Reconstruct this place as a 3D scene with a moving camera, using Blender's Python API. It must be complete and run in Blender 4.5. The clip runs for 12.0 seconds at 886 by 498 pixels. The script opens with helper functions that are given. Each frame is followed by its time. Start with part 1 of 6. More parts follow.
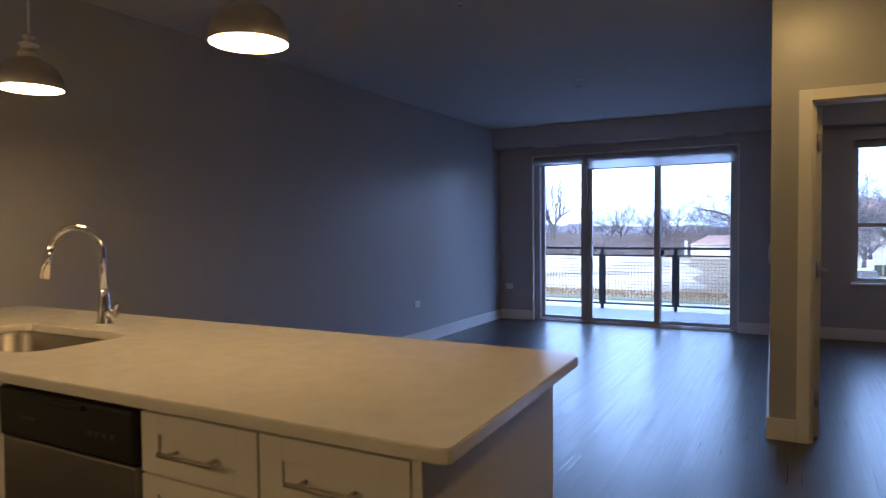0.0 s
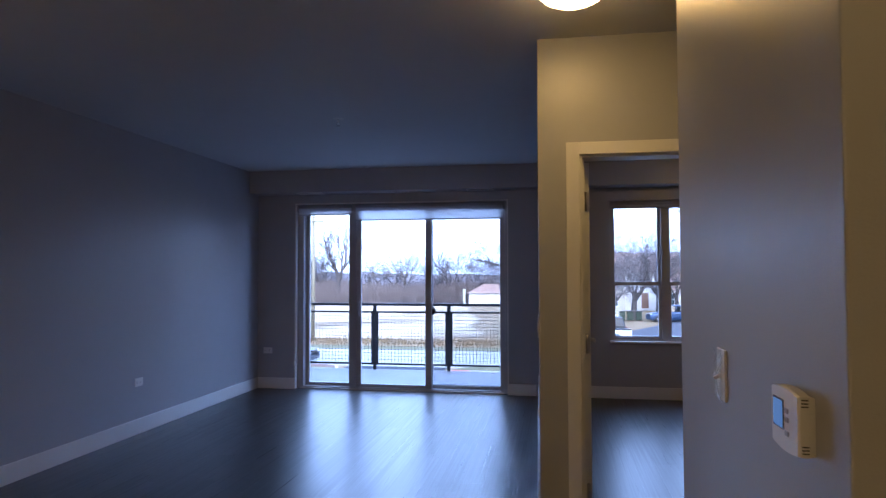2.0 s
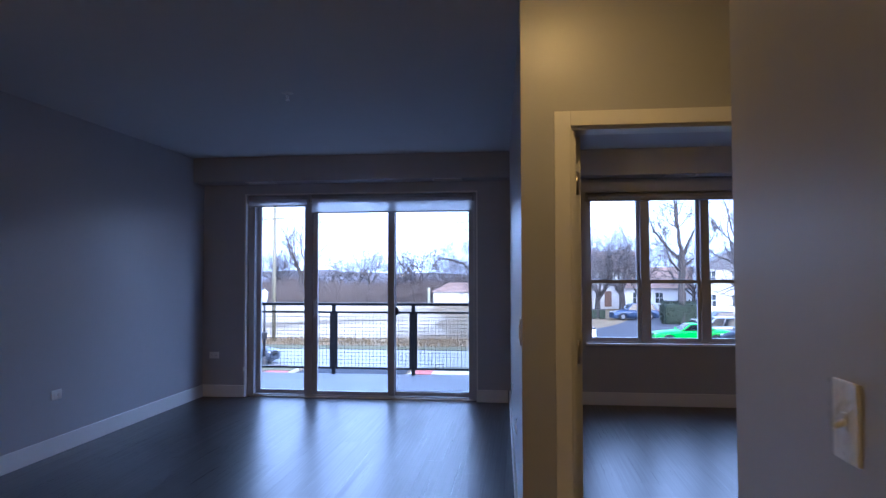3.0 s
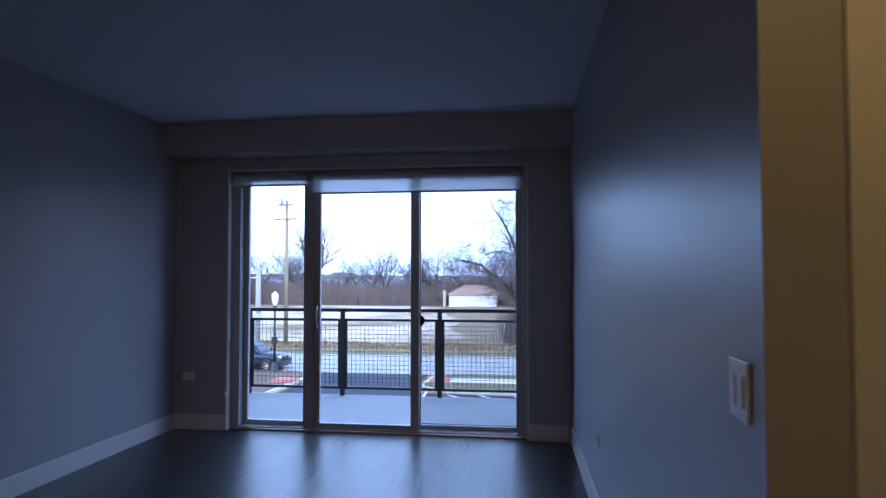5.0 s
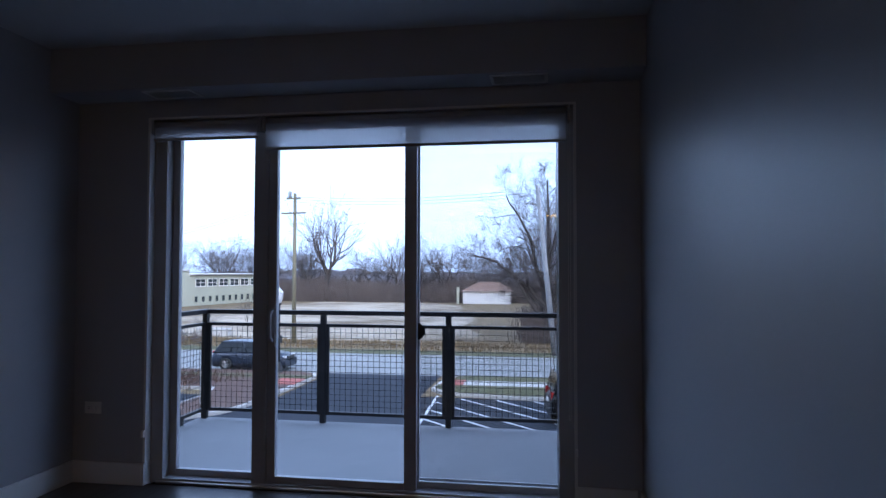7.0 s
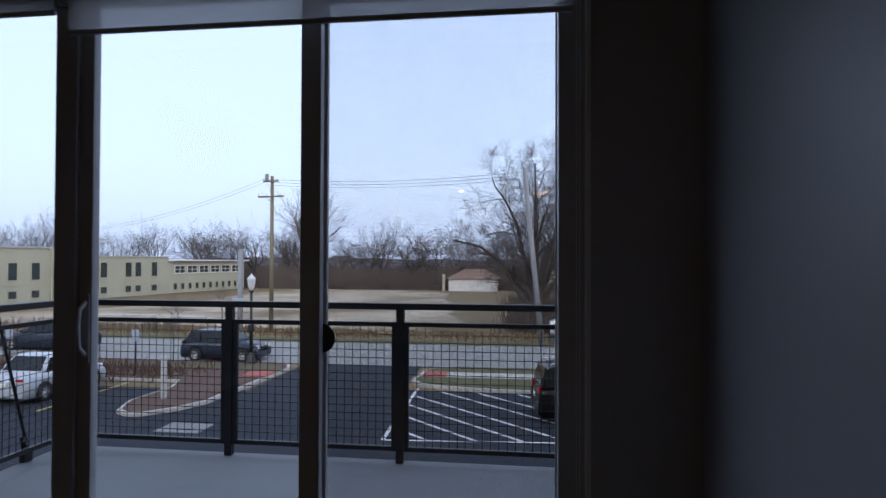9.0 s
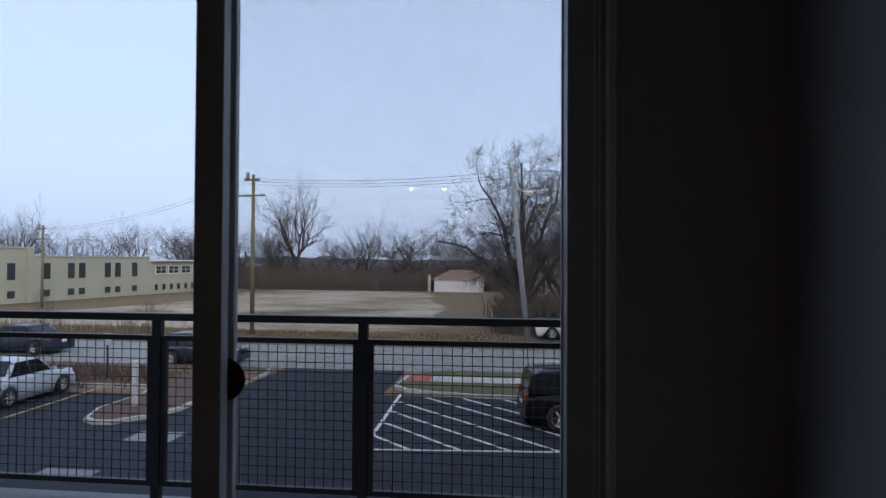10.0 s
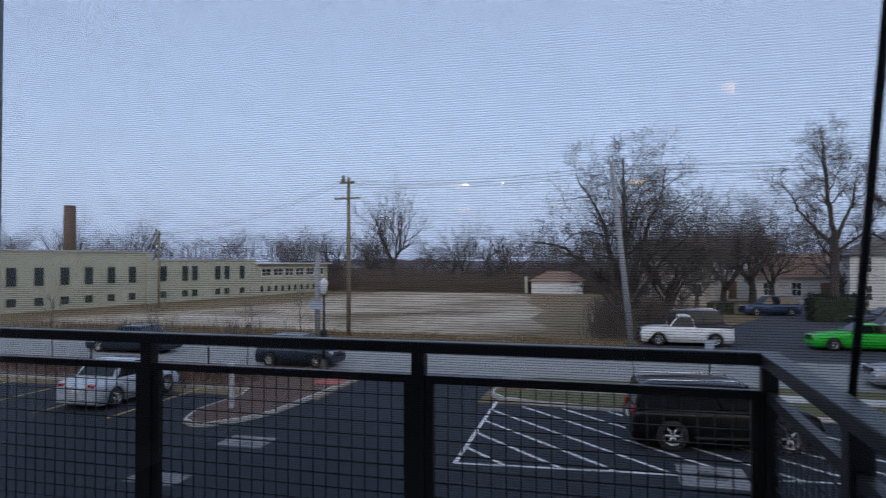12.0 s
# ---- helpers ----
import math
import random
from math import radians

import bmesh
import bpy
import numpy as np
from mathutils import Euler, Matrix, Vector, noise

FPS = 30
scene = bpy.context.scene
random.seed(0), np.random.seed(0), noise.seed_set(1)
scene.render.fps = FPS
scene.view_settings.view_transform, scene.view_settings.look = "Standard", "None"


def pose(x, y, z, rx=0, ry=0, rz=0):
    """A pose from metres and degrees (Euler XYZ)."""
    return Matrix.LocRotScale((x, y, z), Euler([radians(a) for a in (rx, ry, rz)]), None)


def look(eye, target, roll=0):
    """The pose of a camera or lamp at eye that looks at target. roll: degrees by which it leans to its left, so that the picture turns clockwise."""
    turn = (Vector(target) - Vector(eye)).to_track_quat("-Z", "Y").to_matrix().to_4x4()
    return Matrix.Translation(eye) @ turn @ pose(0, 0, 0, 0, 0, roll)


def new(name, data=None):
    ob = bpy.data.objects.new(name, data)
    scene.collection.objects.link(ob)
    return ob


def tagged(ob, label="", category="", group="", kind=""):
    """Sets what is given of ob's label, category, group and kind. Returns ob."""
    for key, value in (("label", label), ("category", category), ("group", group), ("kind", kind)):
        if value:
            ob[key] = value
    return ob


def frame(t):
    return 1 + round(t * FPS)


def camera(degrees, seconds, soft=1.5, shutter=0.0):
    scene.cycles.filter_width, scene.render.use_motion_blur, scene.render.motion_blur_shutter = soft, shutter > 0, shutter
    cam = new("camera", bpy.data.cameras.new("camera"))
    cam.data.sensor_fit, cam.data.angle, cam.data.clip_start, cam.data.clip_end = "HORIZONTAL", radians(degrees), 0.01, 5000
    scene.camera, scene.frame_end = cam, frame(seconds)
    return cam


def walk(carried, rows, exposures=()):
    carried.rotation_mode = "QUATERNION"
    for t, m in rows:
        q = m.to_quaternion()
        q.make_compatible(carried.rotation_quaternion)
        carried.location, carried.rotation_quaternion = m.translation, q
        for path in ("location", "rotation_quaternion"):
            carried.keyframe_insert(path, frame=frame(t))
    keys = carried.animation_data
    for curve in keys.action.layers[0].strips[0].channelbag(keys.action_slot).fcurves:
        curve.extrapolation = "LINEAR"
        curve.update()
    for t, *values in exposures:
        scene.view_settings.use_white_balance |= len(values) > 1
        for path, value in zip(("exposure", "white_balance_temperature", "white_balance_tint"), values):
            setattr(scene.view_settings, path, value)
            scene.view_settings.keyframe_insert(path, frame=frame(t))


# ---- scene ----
cam = camera(68.6, 12.0, soft=1.35, shutter=0.35)
PATH = [
    (0, (0.192, 1.429, 1.326), (-0.756, 3.189, 1.259), -0.5),
    (0.5, (0.189, 1.627, 1.43), (-0.665, 3.434, 1.358), -0.4),
    (1, (0.098, 1.823, 1.473), (-0.597, 3.698, 1.496), -0.4),
    (1.5, (0.093, 2.073, 1.454), (-0.378, 4.016, 1.524), -0.1),
    (2, (0.153, 2.395, 1.429), (-0.184, 4.365, 1.505), -0.1),
    (2.5, (0.128, 2.704, 1.404), (-0.156, 4.682, 1.48), 0.1),
    (2.7, (0.102, 2.807, 1.413), (-0.147, 4.79, 1.486), 0.1),
    (4.3, (-0.182, 4.065, 1.395), (-0.388, 6.053, 1.465), -0.3),
    (4.5, (-0.223, 4.23, 1.353), (-0.44, 6.217, 1.429), 0.0),
    (5, (-0.348, 4.623, 1.372), (-0.621, 6.603, 1.452), 0.0),
    (5.5, (-0.441, 5.002, 1.35), (-0.742, 6.978, 1.426), 0.0),
    (6, (-0.485, 5.474, 1.311), (-0.79, 7.449, 1.389), 0.1),
    (6.5, (-0.539, 5.902, 1.348), (-0.85, 7.877, 1.418), 0.1),
    (6.7, (-0.546, 6.084, 1.347), (-0.864, 8.057, 1.419), 0.1),
    (8.5, (-0.566, 7.564, 1.253), (-0.843, 9.544, 1.288), 0.3),
    (9, (-0.568, 7.948, 1.265), (-0.844, 9.928, 1.296), 0.2),
    (9.5, (-0.577, 8.277, 1.285), (-0.819, 10.262, 1.315), 0.0),
    (10, (-0.593, 8.656, 1.282), (-0.827, 10.642, 1.315), 0.3),
    (10.5, (-0.599, 8.975, 1.279), (-0.84, 10.96, 1.31), 0.1),
    (11, (-0.574, 9.275, 1.273), (-0.818, 11.26, 1.303), -0.0),
    (11.5, (-0.6, 9.567, 1.277), (-0.943, 11.536, 1.312), -0.1),
    (12, (-0.706, 9.76, 1.271), (-1.231, 11.689, 1.308), -0.1),
]
EXPOSURES = [(0, 2.85, 4950, 15), (2.5, 2.75, 4950, 18), (4.5, 2.15, 5000, 15), (5.5, 2.1, 5050, 14), (6.5, 1.62, 5200, 13), (8.5, 0.75, 6200, 13), (9.5, 0.38, 6500, 13), (10.5, 0.2, 6400, 12), (12, 0.05, 6250, 13)]
SKY_COLOUR, SKY_STRENGTH = (0.58, 0.71, 1.0, 1), 0.85
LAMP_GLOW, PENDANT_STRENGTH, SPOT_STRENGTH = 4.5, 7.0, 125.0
walk(cam, [(t, look(e, g, r)) for t, e, g, r in PATH], EXPOSURES)

# ---- world: overcast daylight ----
world = bpy.data.worlds.new("overcast")
scene.world = world
world.use_nodes = True
wn, wl = world.node_tree.nodes, world.node_tree.links
wn.clear()
sky = wn.new("ShaderNodeTexSky")
sky.sky_type, sky.sun_disc = "NISHITA", False
sky.sun_elevation, sky.sun_rotation = radians(24), radians(150)
sky.air_density, sky.dust_density, sky.ozone_density = 1.0, 6.0, 1.0
sky_bg, cloud_bg = wn.new("ShaderNodeBackground"), wn.new("ShaderNodeBackground")
sky_bg.inputs[1].default_value = 0.05
cloud_bg.inputs[0].default_value = SKY_COLOUR
cloud_bg.inputs[1].default_value = SKY_STRENGTH
sky_mix, sky_out = wn.new("ShaderNodeAddShader"), wn.new("ShaderNodeOutputWorld")
wl.new(sky.outputs[0], sky_bg.inputs[0])
wl.new(sky_bg.outputs[0], sky_mix.inputs[0])
wl.new(cloud_bg.outputs[0], sky_mix.inputs[1])
wl.new(sky_mix.outputs[0], sky_out.inputs[0])

sun_data = bpy.data.lights.new("sun", "SUN")
sun_data.energy, sun_data.angle, sun_data.color = 0.5, radians(30), (1.0, 0.96, 0.9)
sun = new("sun", sun_data)
sun.matrix_world = look((-20, -30, 25), (0, 0, 0))


# ---- materials ----
def material(name, colour, rough=0.5, metal=0.0, vary=0.08, scale=6.0, bump=0.0, bump_scale=60.0, second=None, stretch=None,
             each=False, spec=0.5, coat=0.0, islands=False, patch=None, streak=0.0):
    """A surface with a base colour that wanders at two scales, and fine relief."""
    m = bpy.data.materials.new(name)
    m.use_nodes = True
    n, l = m.node_tree.nodes, m.node_tree.links
    b = n["Principled BSDF"]
    b.inputs["Roughness"].default_value, b.inputs["Metallic"].default_value = rough, metal
    b.inputs["Specular IOR Level"].default_value, b.inputs["Coat Weight"].default_value = spec, coat
    co, mp = n.new("ShaderNodeTexCoord"), n.new("ShaderNodeMapping")
    mp.inputs["Scale"].default_value = stretch or (1, 1, 1)
    l.new(co.outputs["Object"], mp.inputs["Vector"])
    if each:
        info, off = n.new("ShaderNodeObjectInfo"), n.new("ShaderNodeVectorMath")
        off.operation = "MULTIPLY_ADD"
        off.inputs[1].default_value = (37, 53, 71)
        l.new(info.outputs["Random"], off.inputs[0])
        l.new(co.outputs["Object"], off.inputs[2])
        l.new(off.outputs[0], mp.inputs["Vector"])
    big, small = n.new("ShaderNodeTexNoise"), n.new("ShaderNodeTexNoise")
    big.inputs["Scale"].default_value, small.inputs["Scale"].default_value = scale, scale * 9
    big.inputs["Detail"].default_value = small.inputs["Detail"].default_value = 5
    l.new(mp.outputs[0], big.inputs["Vector"]), l.new(mp.outputs[0], small.inputs["Vector"])
    add = n.new("ShaderNodeMath")
    add.operation = "MULTIPLY_ADD"
    add.inputs[1].default_value = 0.5
    l.new(small.outputs[0], add.inputs[0]), l.new(big.outputs[0], add.inputs[2])
    ramp = n.new("ShaderNodeValToRGB")
    lo, hi = (0.3, 1.15) if patch is None else patch
    ramp.color_ramp.elements[0].position, ramp.color_ramp.elements[1].position = min(lo, 1), min(hi, 1)
    c2 = second or tuple(min(1, c * (1 + vary)) for c in colour)
    c1 = colour if second else tuple(c * (1 - vary) for c in colour)
    ramp.color_ramp.elements[0].color, ramp.color_ramp.elements[1].color = (*c1, 1), (*c2, 1)
    l.new(add.outputs[0], ramp.inputs[0])
    last = ramp.outputs[0]
    if each or islands:
        hsv, rnd = n.new("ShaderNodeHueSaturation"), n.new("ShaderNodeMapRange")
        rnd.inputs["To Min"].default_value, rnd.inputs["To Max"].default_value = 0.72, 1.3
        if islands:
            geo = n.new("ShaderNodeNewGeometry")
            l.new(geo.outputs["Random Per Island"], rnd.inputs[0])
        else:
            l.new(info.outputs["Random"], rnd.inputs[0])
        l.new(rnd.outputs[0], hsv.inputs["Value"]), l.new(last, hsv.inputs["Color"])
        last = hsv.outputs[0]
    l.new(last, b.inputs["Base Color"])
    rr = n.new("ShaderNodeMapRange")
    rr.inputs["To Min"].default_value, rr.inputs["To Max"].default_value = max(0.02, rough * 0.85), min(1, rough * 1.15)
    l.new(big.outputs[0], rr.inputs[0]), l.new(rr.outputs[0], b.inputs["Roughness"])
    if streak:
        rr.inputs["To Min"].default_value, rr.inputs["To Max"].default_value = rough - streak, rough + streak
        rr.inputs["From Min"].default_value, rr.inputs["From Max"].default_value = 0.3, 0.7
    if bump:
        bn, fine = n.new("ShaderNodeBump"), n.new("ShaderNodeTexNoise")
        fine.inputs["Scale"].default_value = bump_scale
        fine.inputs["Detail"].default_value = 3
        bn.inputs["Strength"].default_value, bn.inputs["Distance"].default_value = bump, 0.004
        l.new(mp.outputs[0], fine.inputs["Vector"])
        l.new(fine.outputs[0], bn.inputs["Height"]), l.new(bn.outputs[0], b.inputs["Normal"])
    return m


def lamp_material(name, colour, strength):
    m = bpy.data.materials.new(name)
    m.use_nodes = True
    n, l = m.node_tree.nodes, m.node_tree.links
    n.clear()
    e, o = n.new("ShaderNodeEmission"), n.new("ShaderNodeOutputMaterial")
    e.inputs[0].default_value, e.inputs[1].default_value = (*colour, 1), strength
    l.new(e.outputs[0], o.inputs[0])
    return m


def pane_material(name, tint=(0.97, 0.985, 0.98), gloss=1.0):
    """Clear flat glass: straight through, with a Fresnel reflection."""
    m = bpy.data.materials.new(name)
    m.use_nodes = True
    n, l = m.node_tree.nodes, m.node_tree.links
    n.clear()
    t, g, f = n.new("ShaderNodeBsdfTransparent"), n.new("ShaderNodeBsdfGlossy"), n.new("ShaderNodeLayerWeight")
    mix, o = n.new("ShaderNodeMixShader"), n.new("ShaderNodeOutputMaterial")
    power, schlick = n.new("ShaderNodeMath"), n.new("ShaderNodeMath")
    power.operation, schlick.operation = "POWER", "MULTIPLY_ADD"
    power.inputs[1].default_value = 5.0
    schlick.inputs[1].default_value, schlick.inputs[2].default_value = 0.95, 0.035 * gloss
    t.inputs[0].default_value = (*tint, 1)
    g.inputs["Roughness"].default_value = 0.0
    f.inputs[0].default_value = 0.5
    l.new(f.outputs["Facing"], power.inputs[0]), l.new(power.outputs[0], schlick.inputs[0])
    l.new(schlick.outputs[0], mix.inputs[0]), l.new(t.outputs[0], mix.inputs[1]), l.new(g.outputs[0], mix.inputs[2])
    l.new(mix.outputs[0], o.inputs[0])
    return m


def screen_material():
    """Woven insect mesh: dark wires 2 mm apart over open air."""
    m = bpy.data.materials.new("insect_mesh")
    m.use_nodes = True
    n, l = m.node_tree.nodes, m.node_tree.links
    n.clear()
    co, sep = n.new("ShaderNodeTexCoord"), n.new("ShaderNodeSeparateXYZ")
    l.new(co.outputs["Object"], sep.inputs[0])
    wires = []
    for axis, pitch, width in (("X", 0.0019, 0.025), ("Z", 0.0021, 0.16)):
        div, fr, less = n.new("ShaderNodeMath"), n.new("ShaderNodeMath"), n.new("ShaderNodeMath")
        div.operation, fr.operation, less.operation = "DIVIDE", "FRACT", "LESS_THAN"
        div.inputs[1].default_value, less.inputs[1].default_value = pitch, width
        l.new(sep.outputs[axis], div.inputs[0]), l.new(div.outputs[0], fr.inputs[0]), l.new(fr.outputs[0], less.inputs[0])
        wires.append(less)
    either = n.new("ShaderNodeMath")
    either.operation = "MAXIMUM"
    l.new(wires[0].outputs[0], either.inputs[0]), l.new(wires[1].outputs[0], either.inputs[1])
    t, tone, o = n.new("ShaderNodeBsdfTransparent"), n.new("ShaderNodeMapRange"), n.new("ShaderNodeOutputMaterial")
    tone.inputs["To Min"].default_value, tone.inputs["To Max"].default_value = 1.0, 0.06
    l.new(either.outputs[0], tone.inputs[0]), l.new(tone.outputs[0], t.inputs[0]), l.new(t.outputs[0], o.inputs[0])
    return m


def fabric_material(name, colour):
    m = bpy.data.materials.new(name)
    m.use_nodes = True
    n, l = m.node_tree.nodes, m.node_tree.links
    n.clear()
    d, t, mix, o = n.new("ShaderNodeBsdfDiffuse"), n.new("ShaderNodeBsdfTranslucent"), n.new("ShaderNodeMixShader"), n.new("ShaderNodeOutputMaterial")
    weave = n.new("ShaderNodeTexNoise")
    weave.inputs["Scale"].default_value = 300
    ramp = n.new("ShaderNodeValToRGB")
    ramp.color_ramp.elements[0].color = (*(c * 0.9 for c in colour), 1)
    ramp.color_ramp.elements[1].color = (*colour, 1)
    l.new(weave.outputs[0], ramp.inputs[0])
    l.new(ramp.outputs[0], d.inputs[0]), l.new(ramp.outputs[0], t.inputs[0])
    mix.inputs[0].default_value = 0.75
    open_, sheer = n.new("ShaderNodeBsdfTransparent"), n.new("ShaderNodeMixShader")
    sheer.inputs[0].default_value = 0.26
    l.new(d.outputs[0], mix.inputs[1]), l.new(t.outputs[0], mix.inputs[2])
    l.new(mix.outputs[0], sheer.inputs[1]), l.new(open_.outputs[0], sheer.inputs[2]), l.new(sheer.outputs[0], o.inputs[0])
    return m


WALL = material("wall_paint_grey", (0.40, 0.405, 0.43), 0.37, vary=0.03, scale=1.2, bump=0.12, bump_scale=220)
CEILING = material("ceiling_paint", (0.62, 0.62, 0.63), 0.8, vary=0.03, scale=1.0, bump=0.3, bump_scale=180)
TRIM = material("trim_white_paint", (0.74, 0.73, 0.71), 0.35, vary=0.03, scale=4)
PLANK = material("dark_vinyl_plank", (0.007, 0.0065, 0.007), 0.34, vary=0.5, scale=3.0, bump=0.03, bump_scale=3, streak=0.07, spec=0.75, second=(0.044, 0.040, 0.040), stretch=(40, 0.28, 1), each=True)
PLANK_REST = material("dark_vinyl_plank_far", (0.007, 0.0065, 0.007), 0.34, vary=0.5, scale=3.0, bump=0.03, bump_scale=3, streak=0.07, spec=0.75, second=(0.044, 0.040, 0.040), stretch=(40, 0.28, 1), islands=True)
SUBFLOOR = material("floor_joint", (0.008, 0.008, 0.009), 0.8)
QUARTZ = material("white_quartz", (0.66, 0.64, 0.60), 0.16, vary=0.06, scale=14, second=(0.76, 0.74, 0.70))
CABINET = material("cabinet_white_paint", (0.74, 0.72, 0.69), 0.3, vary=0.02, scale=3)
STEEL = material("brushed_steel", (0.36, 0.345, 0.33), 0.36, 1.0, vary=0.12, scale=5, stretch=(1, 1, 40))
NICKEL = material("brushed_nickel", (0.60, 0.56, 0.51), 0.3, 1.0, vary=0.05, scale=8, stretch=(1, 1, 30))
NICKEL.node_tree.nodes["Principled BSDF"].inputs["Anisotropic"].default_value = 0.7
CHROME = material("chrome", (0.78, 0.78, 0.80), 0.07, 1.0, vary=0.03)
DARK_GREY = material("dark_grey_plastic", (0.07, 0.07, 0.075), 0.4)
BLACK = material("black_plastic", (0.014, 0.014, 0.015), 0.3, vary=0.1)
VINYL = material("white_vinyl_frame", (0.44, 0.44, 0.45), 0.38, vary=0.03, scale=5)
GREY_VINYL = material("grey_window_frame", (0.40, 0.41, 0.43), 0.4, vary=0.05, scale=5)
GLASS = pane_material("clear_glass")
SCREEN = screen_material()
SHADE = fabric_material("roller_shade_fabric", (0.80, 0.80, 0.82))
PLATE = material("white_wall_plate", (0.78, 0.77, 0.74), 0.3, vary=0.02)
LCD = lamp_material("thermostat_display", (0.36, 0.58, 0.95), 0.045)
# same fabric painted darker: its wound layers let little daylight through
ROLL = material("rolled_shade_fabric_dimmed", (0.42, 0.42, 0.44), 0.85, vary=0.05, scale=60)
RAIL = material("black_powder_coat", (0.012, 0.012, 0.013), 0.45, vary=0.2, scale=20)
CONCRETE = material("concrete", (0.25, 0.253, 0.26), 0.85, vary=0.15, scale=1.4, bump=0.5, bump_scale=90)
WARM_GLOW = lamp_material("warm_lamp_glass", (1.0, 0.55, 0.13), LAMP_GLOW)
PENDANT_GLOW = lamp_material("pendant_bulb", (1.0, 0.55, 0.15), PENDANT_STRENGTH)
SPOT_GLOW = lamp_material("downlight_bulb", (1.0, 0.57, 0.18), SPOT_STRENGTH)

ASPHALT = material("asphalt", (0.0215, 0.025, 0.033), 0.85, vary=0.25, scale=0.35, bump=0.6, bump_scale=70, spec=0.15)
ROAD = material("worn_road", (0.225, 0.228, 0.222), 0.9, vary=0.12, scale=0.25, bump=0.5, bump_scale=50, spec=0.15)
SIDE_STREET = material("side_street_asphalt", (0.055, 0.055, 0.062), 0.9, vary=0.2, scale=0.3, bump=0.5, bump_scale=50, spec=0.15)
GRASS = material("winter_grass", (0.095, 0.075, 0.038), 0.95, vary=0.3, scale=0.5, second=(0.20, 0.145, 0.085), bump=0.8, bump_scale=25, spec=0.15)
GREEN_GRASS = material("verge_grass", (0.055, 0.065, 0.03), 0.95, scale=1.2, second=(0.12, 0.11, 0.06), bump=0.8, bump_scale=25, spec=0.15)
GRAVEL = material("pale_gravel", (0.13, 0.095, 0.055), 0.95, scale=0.16, second=(0.41, 0.345, 0.26), bump=0.6, bump_scale=20, patch=(0.56, 0.88), stretch=(0.8, 1.25, 1), spec=0.15)
MULCH = material("bark_mulch", (0.05, 0.036, 0.030), 0.95, vary=0.4, scale=3, second=(0.13, 0.082, 0.066), bump=1.0, bump_scale=30, spec=0.15)
WORN_PAD = material("stained_concrete", (0.11, 0.112, 0.12), 0.9, scale=1.6, second=(0.22, 0.22, 0.225), bump=0.5, bump_scale=60)
KERB = material("kerb_concrete", (0.38, 0.37, 0.35), 0.85, vary=0.12, scale=1.2)
PAINT = material("white_road_paint", (0.55, 0.55, 0.56), 0.7, vary=0.15, scale=5)
YELLOW_PAINT = material("yellow_road_paint", (0.42, 0.31, 0.10), 0.7, vary=0.2, scale=5)
TACTILE = material("red_tactile_paving", (0.30, 0.075, 0.06), 0.8, vary=0.15, scale=3)
BARK = material("bark", (0.047, 0.040, 0.037), 0.95, vary=0.3, scale=2, bump=0.8, bump_scale=12)
TWIG = material("bare_twigs", (0.080, 0.070, 0.068), 0.95, vary=0.25, scale=0.4)
BRUSH = material("winter_brush", (0.056, 0.044, 0.042), 0.95, vary=0.35, scale=0.06, second=(0.118, 0.095, 0.086))
FAR_WOODS = material("far_woods", (0.075, 0.072, 0.085), 0.95, vary=0.25, scale=0.05)
STUCCO = material("cream_masonry", (0.36, 0.365, 0.29), 0.9, vary=0.12, scale=0.4, bump=0.3, bump_scale=8)
DARK_GLASS = material("dark_window_glass", (0.035, 0.045, 0.05), 0.12, vary=0.3, scale=0.5)
ROOF_BROWN = material("brown_shingles", (0.17, 0.105, 0.075), 0.9, vary=0.2, scale=1.0, stretch=(1, 6, 6))
ROOF_GREY = material("grey_shingles", (0.13, 0.125, 0.13), 0.9, vary=0.2, scale=1.0, stretch=(1, 6, 6))
SIDING = material("white_siding", (0.55, 0.55, 0.55), 0.7, vary=0.06, scale=0.6, stretch=(1, 1, 8))
TAN_SIDING = material("tan_siding", (0.38, 0.35, 0.29), 0.7, vary=0.06, scale=0.6, stretch=(1, 1, 8))
WOOD_POLE = material("weathered_pole_wood", (0.155, 0.14, 0.095), 0.9, vary=0.25, scale=2, stretch=(6, 6, 0.6))
GREY_POLE = material("grey_weathered_pole", (0.21, 0.22, 0.24), 0.8, vary=0.15, scale=2, stretch=(5, 5, 0.6))
WIRE = material("cable_black", (0.03, 0.03, 0.035), 0.7)
TAN_BRICK = material("tan_brick", (0.20, 0.135, 0.08), 0.9, vary=0.15, scale=2)
BRICK_RED = material("old_brick", (0.10, 0.068, 0.052), 0.9, vary=0.2, scale=2)
TYRE = material("tyre_rubber", (0.012, 0.012, 0.012), 0.8, vary=0.2)
RIM = material("alloy_rim", (0.5, 0.5, 0.52), 0.3, 0.9, vary=0.1)
CAR_GLASS = material("car_window", (0.008, 0.010, 0.012), 0.06, vary=0.2, spec=0.32)
RED_LENS = material("tail_lamp_red", (0.35, 0.012, 0.012), 0.2, vary=0.1)
CLEAR_LENS = material("headlamp_clear", (0.6, 0.6, 0.62), 0.12, vary=0.05)
LAMP_FROST = material("frosted_lantern", (0.55, 0.56, 0.58), 0.4, vary=0.03)
SIGN_BLUE = material("pale_blue_sign", (0.28, 0.33, 0.42), 0.5)
SHRUB = material("evergreen_hedge", (0.018, 0.028, 0.016), 0.9, vary=0.4, scale=3, bump=1.0, bump_scale=20)
ORANGE = material("orange_banner", (0.62, 0.22, 0.03), 0.7)


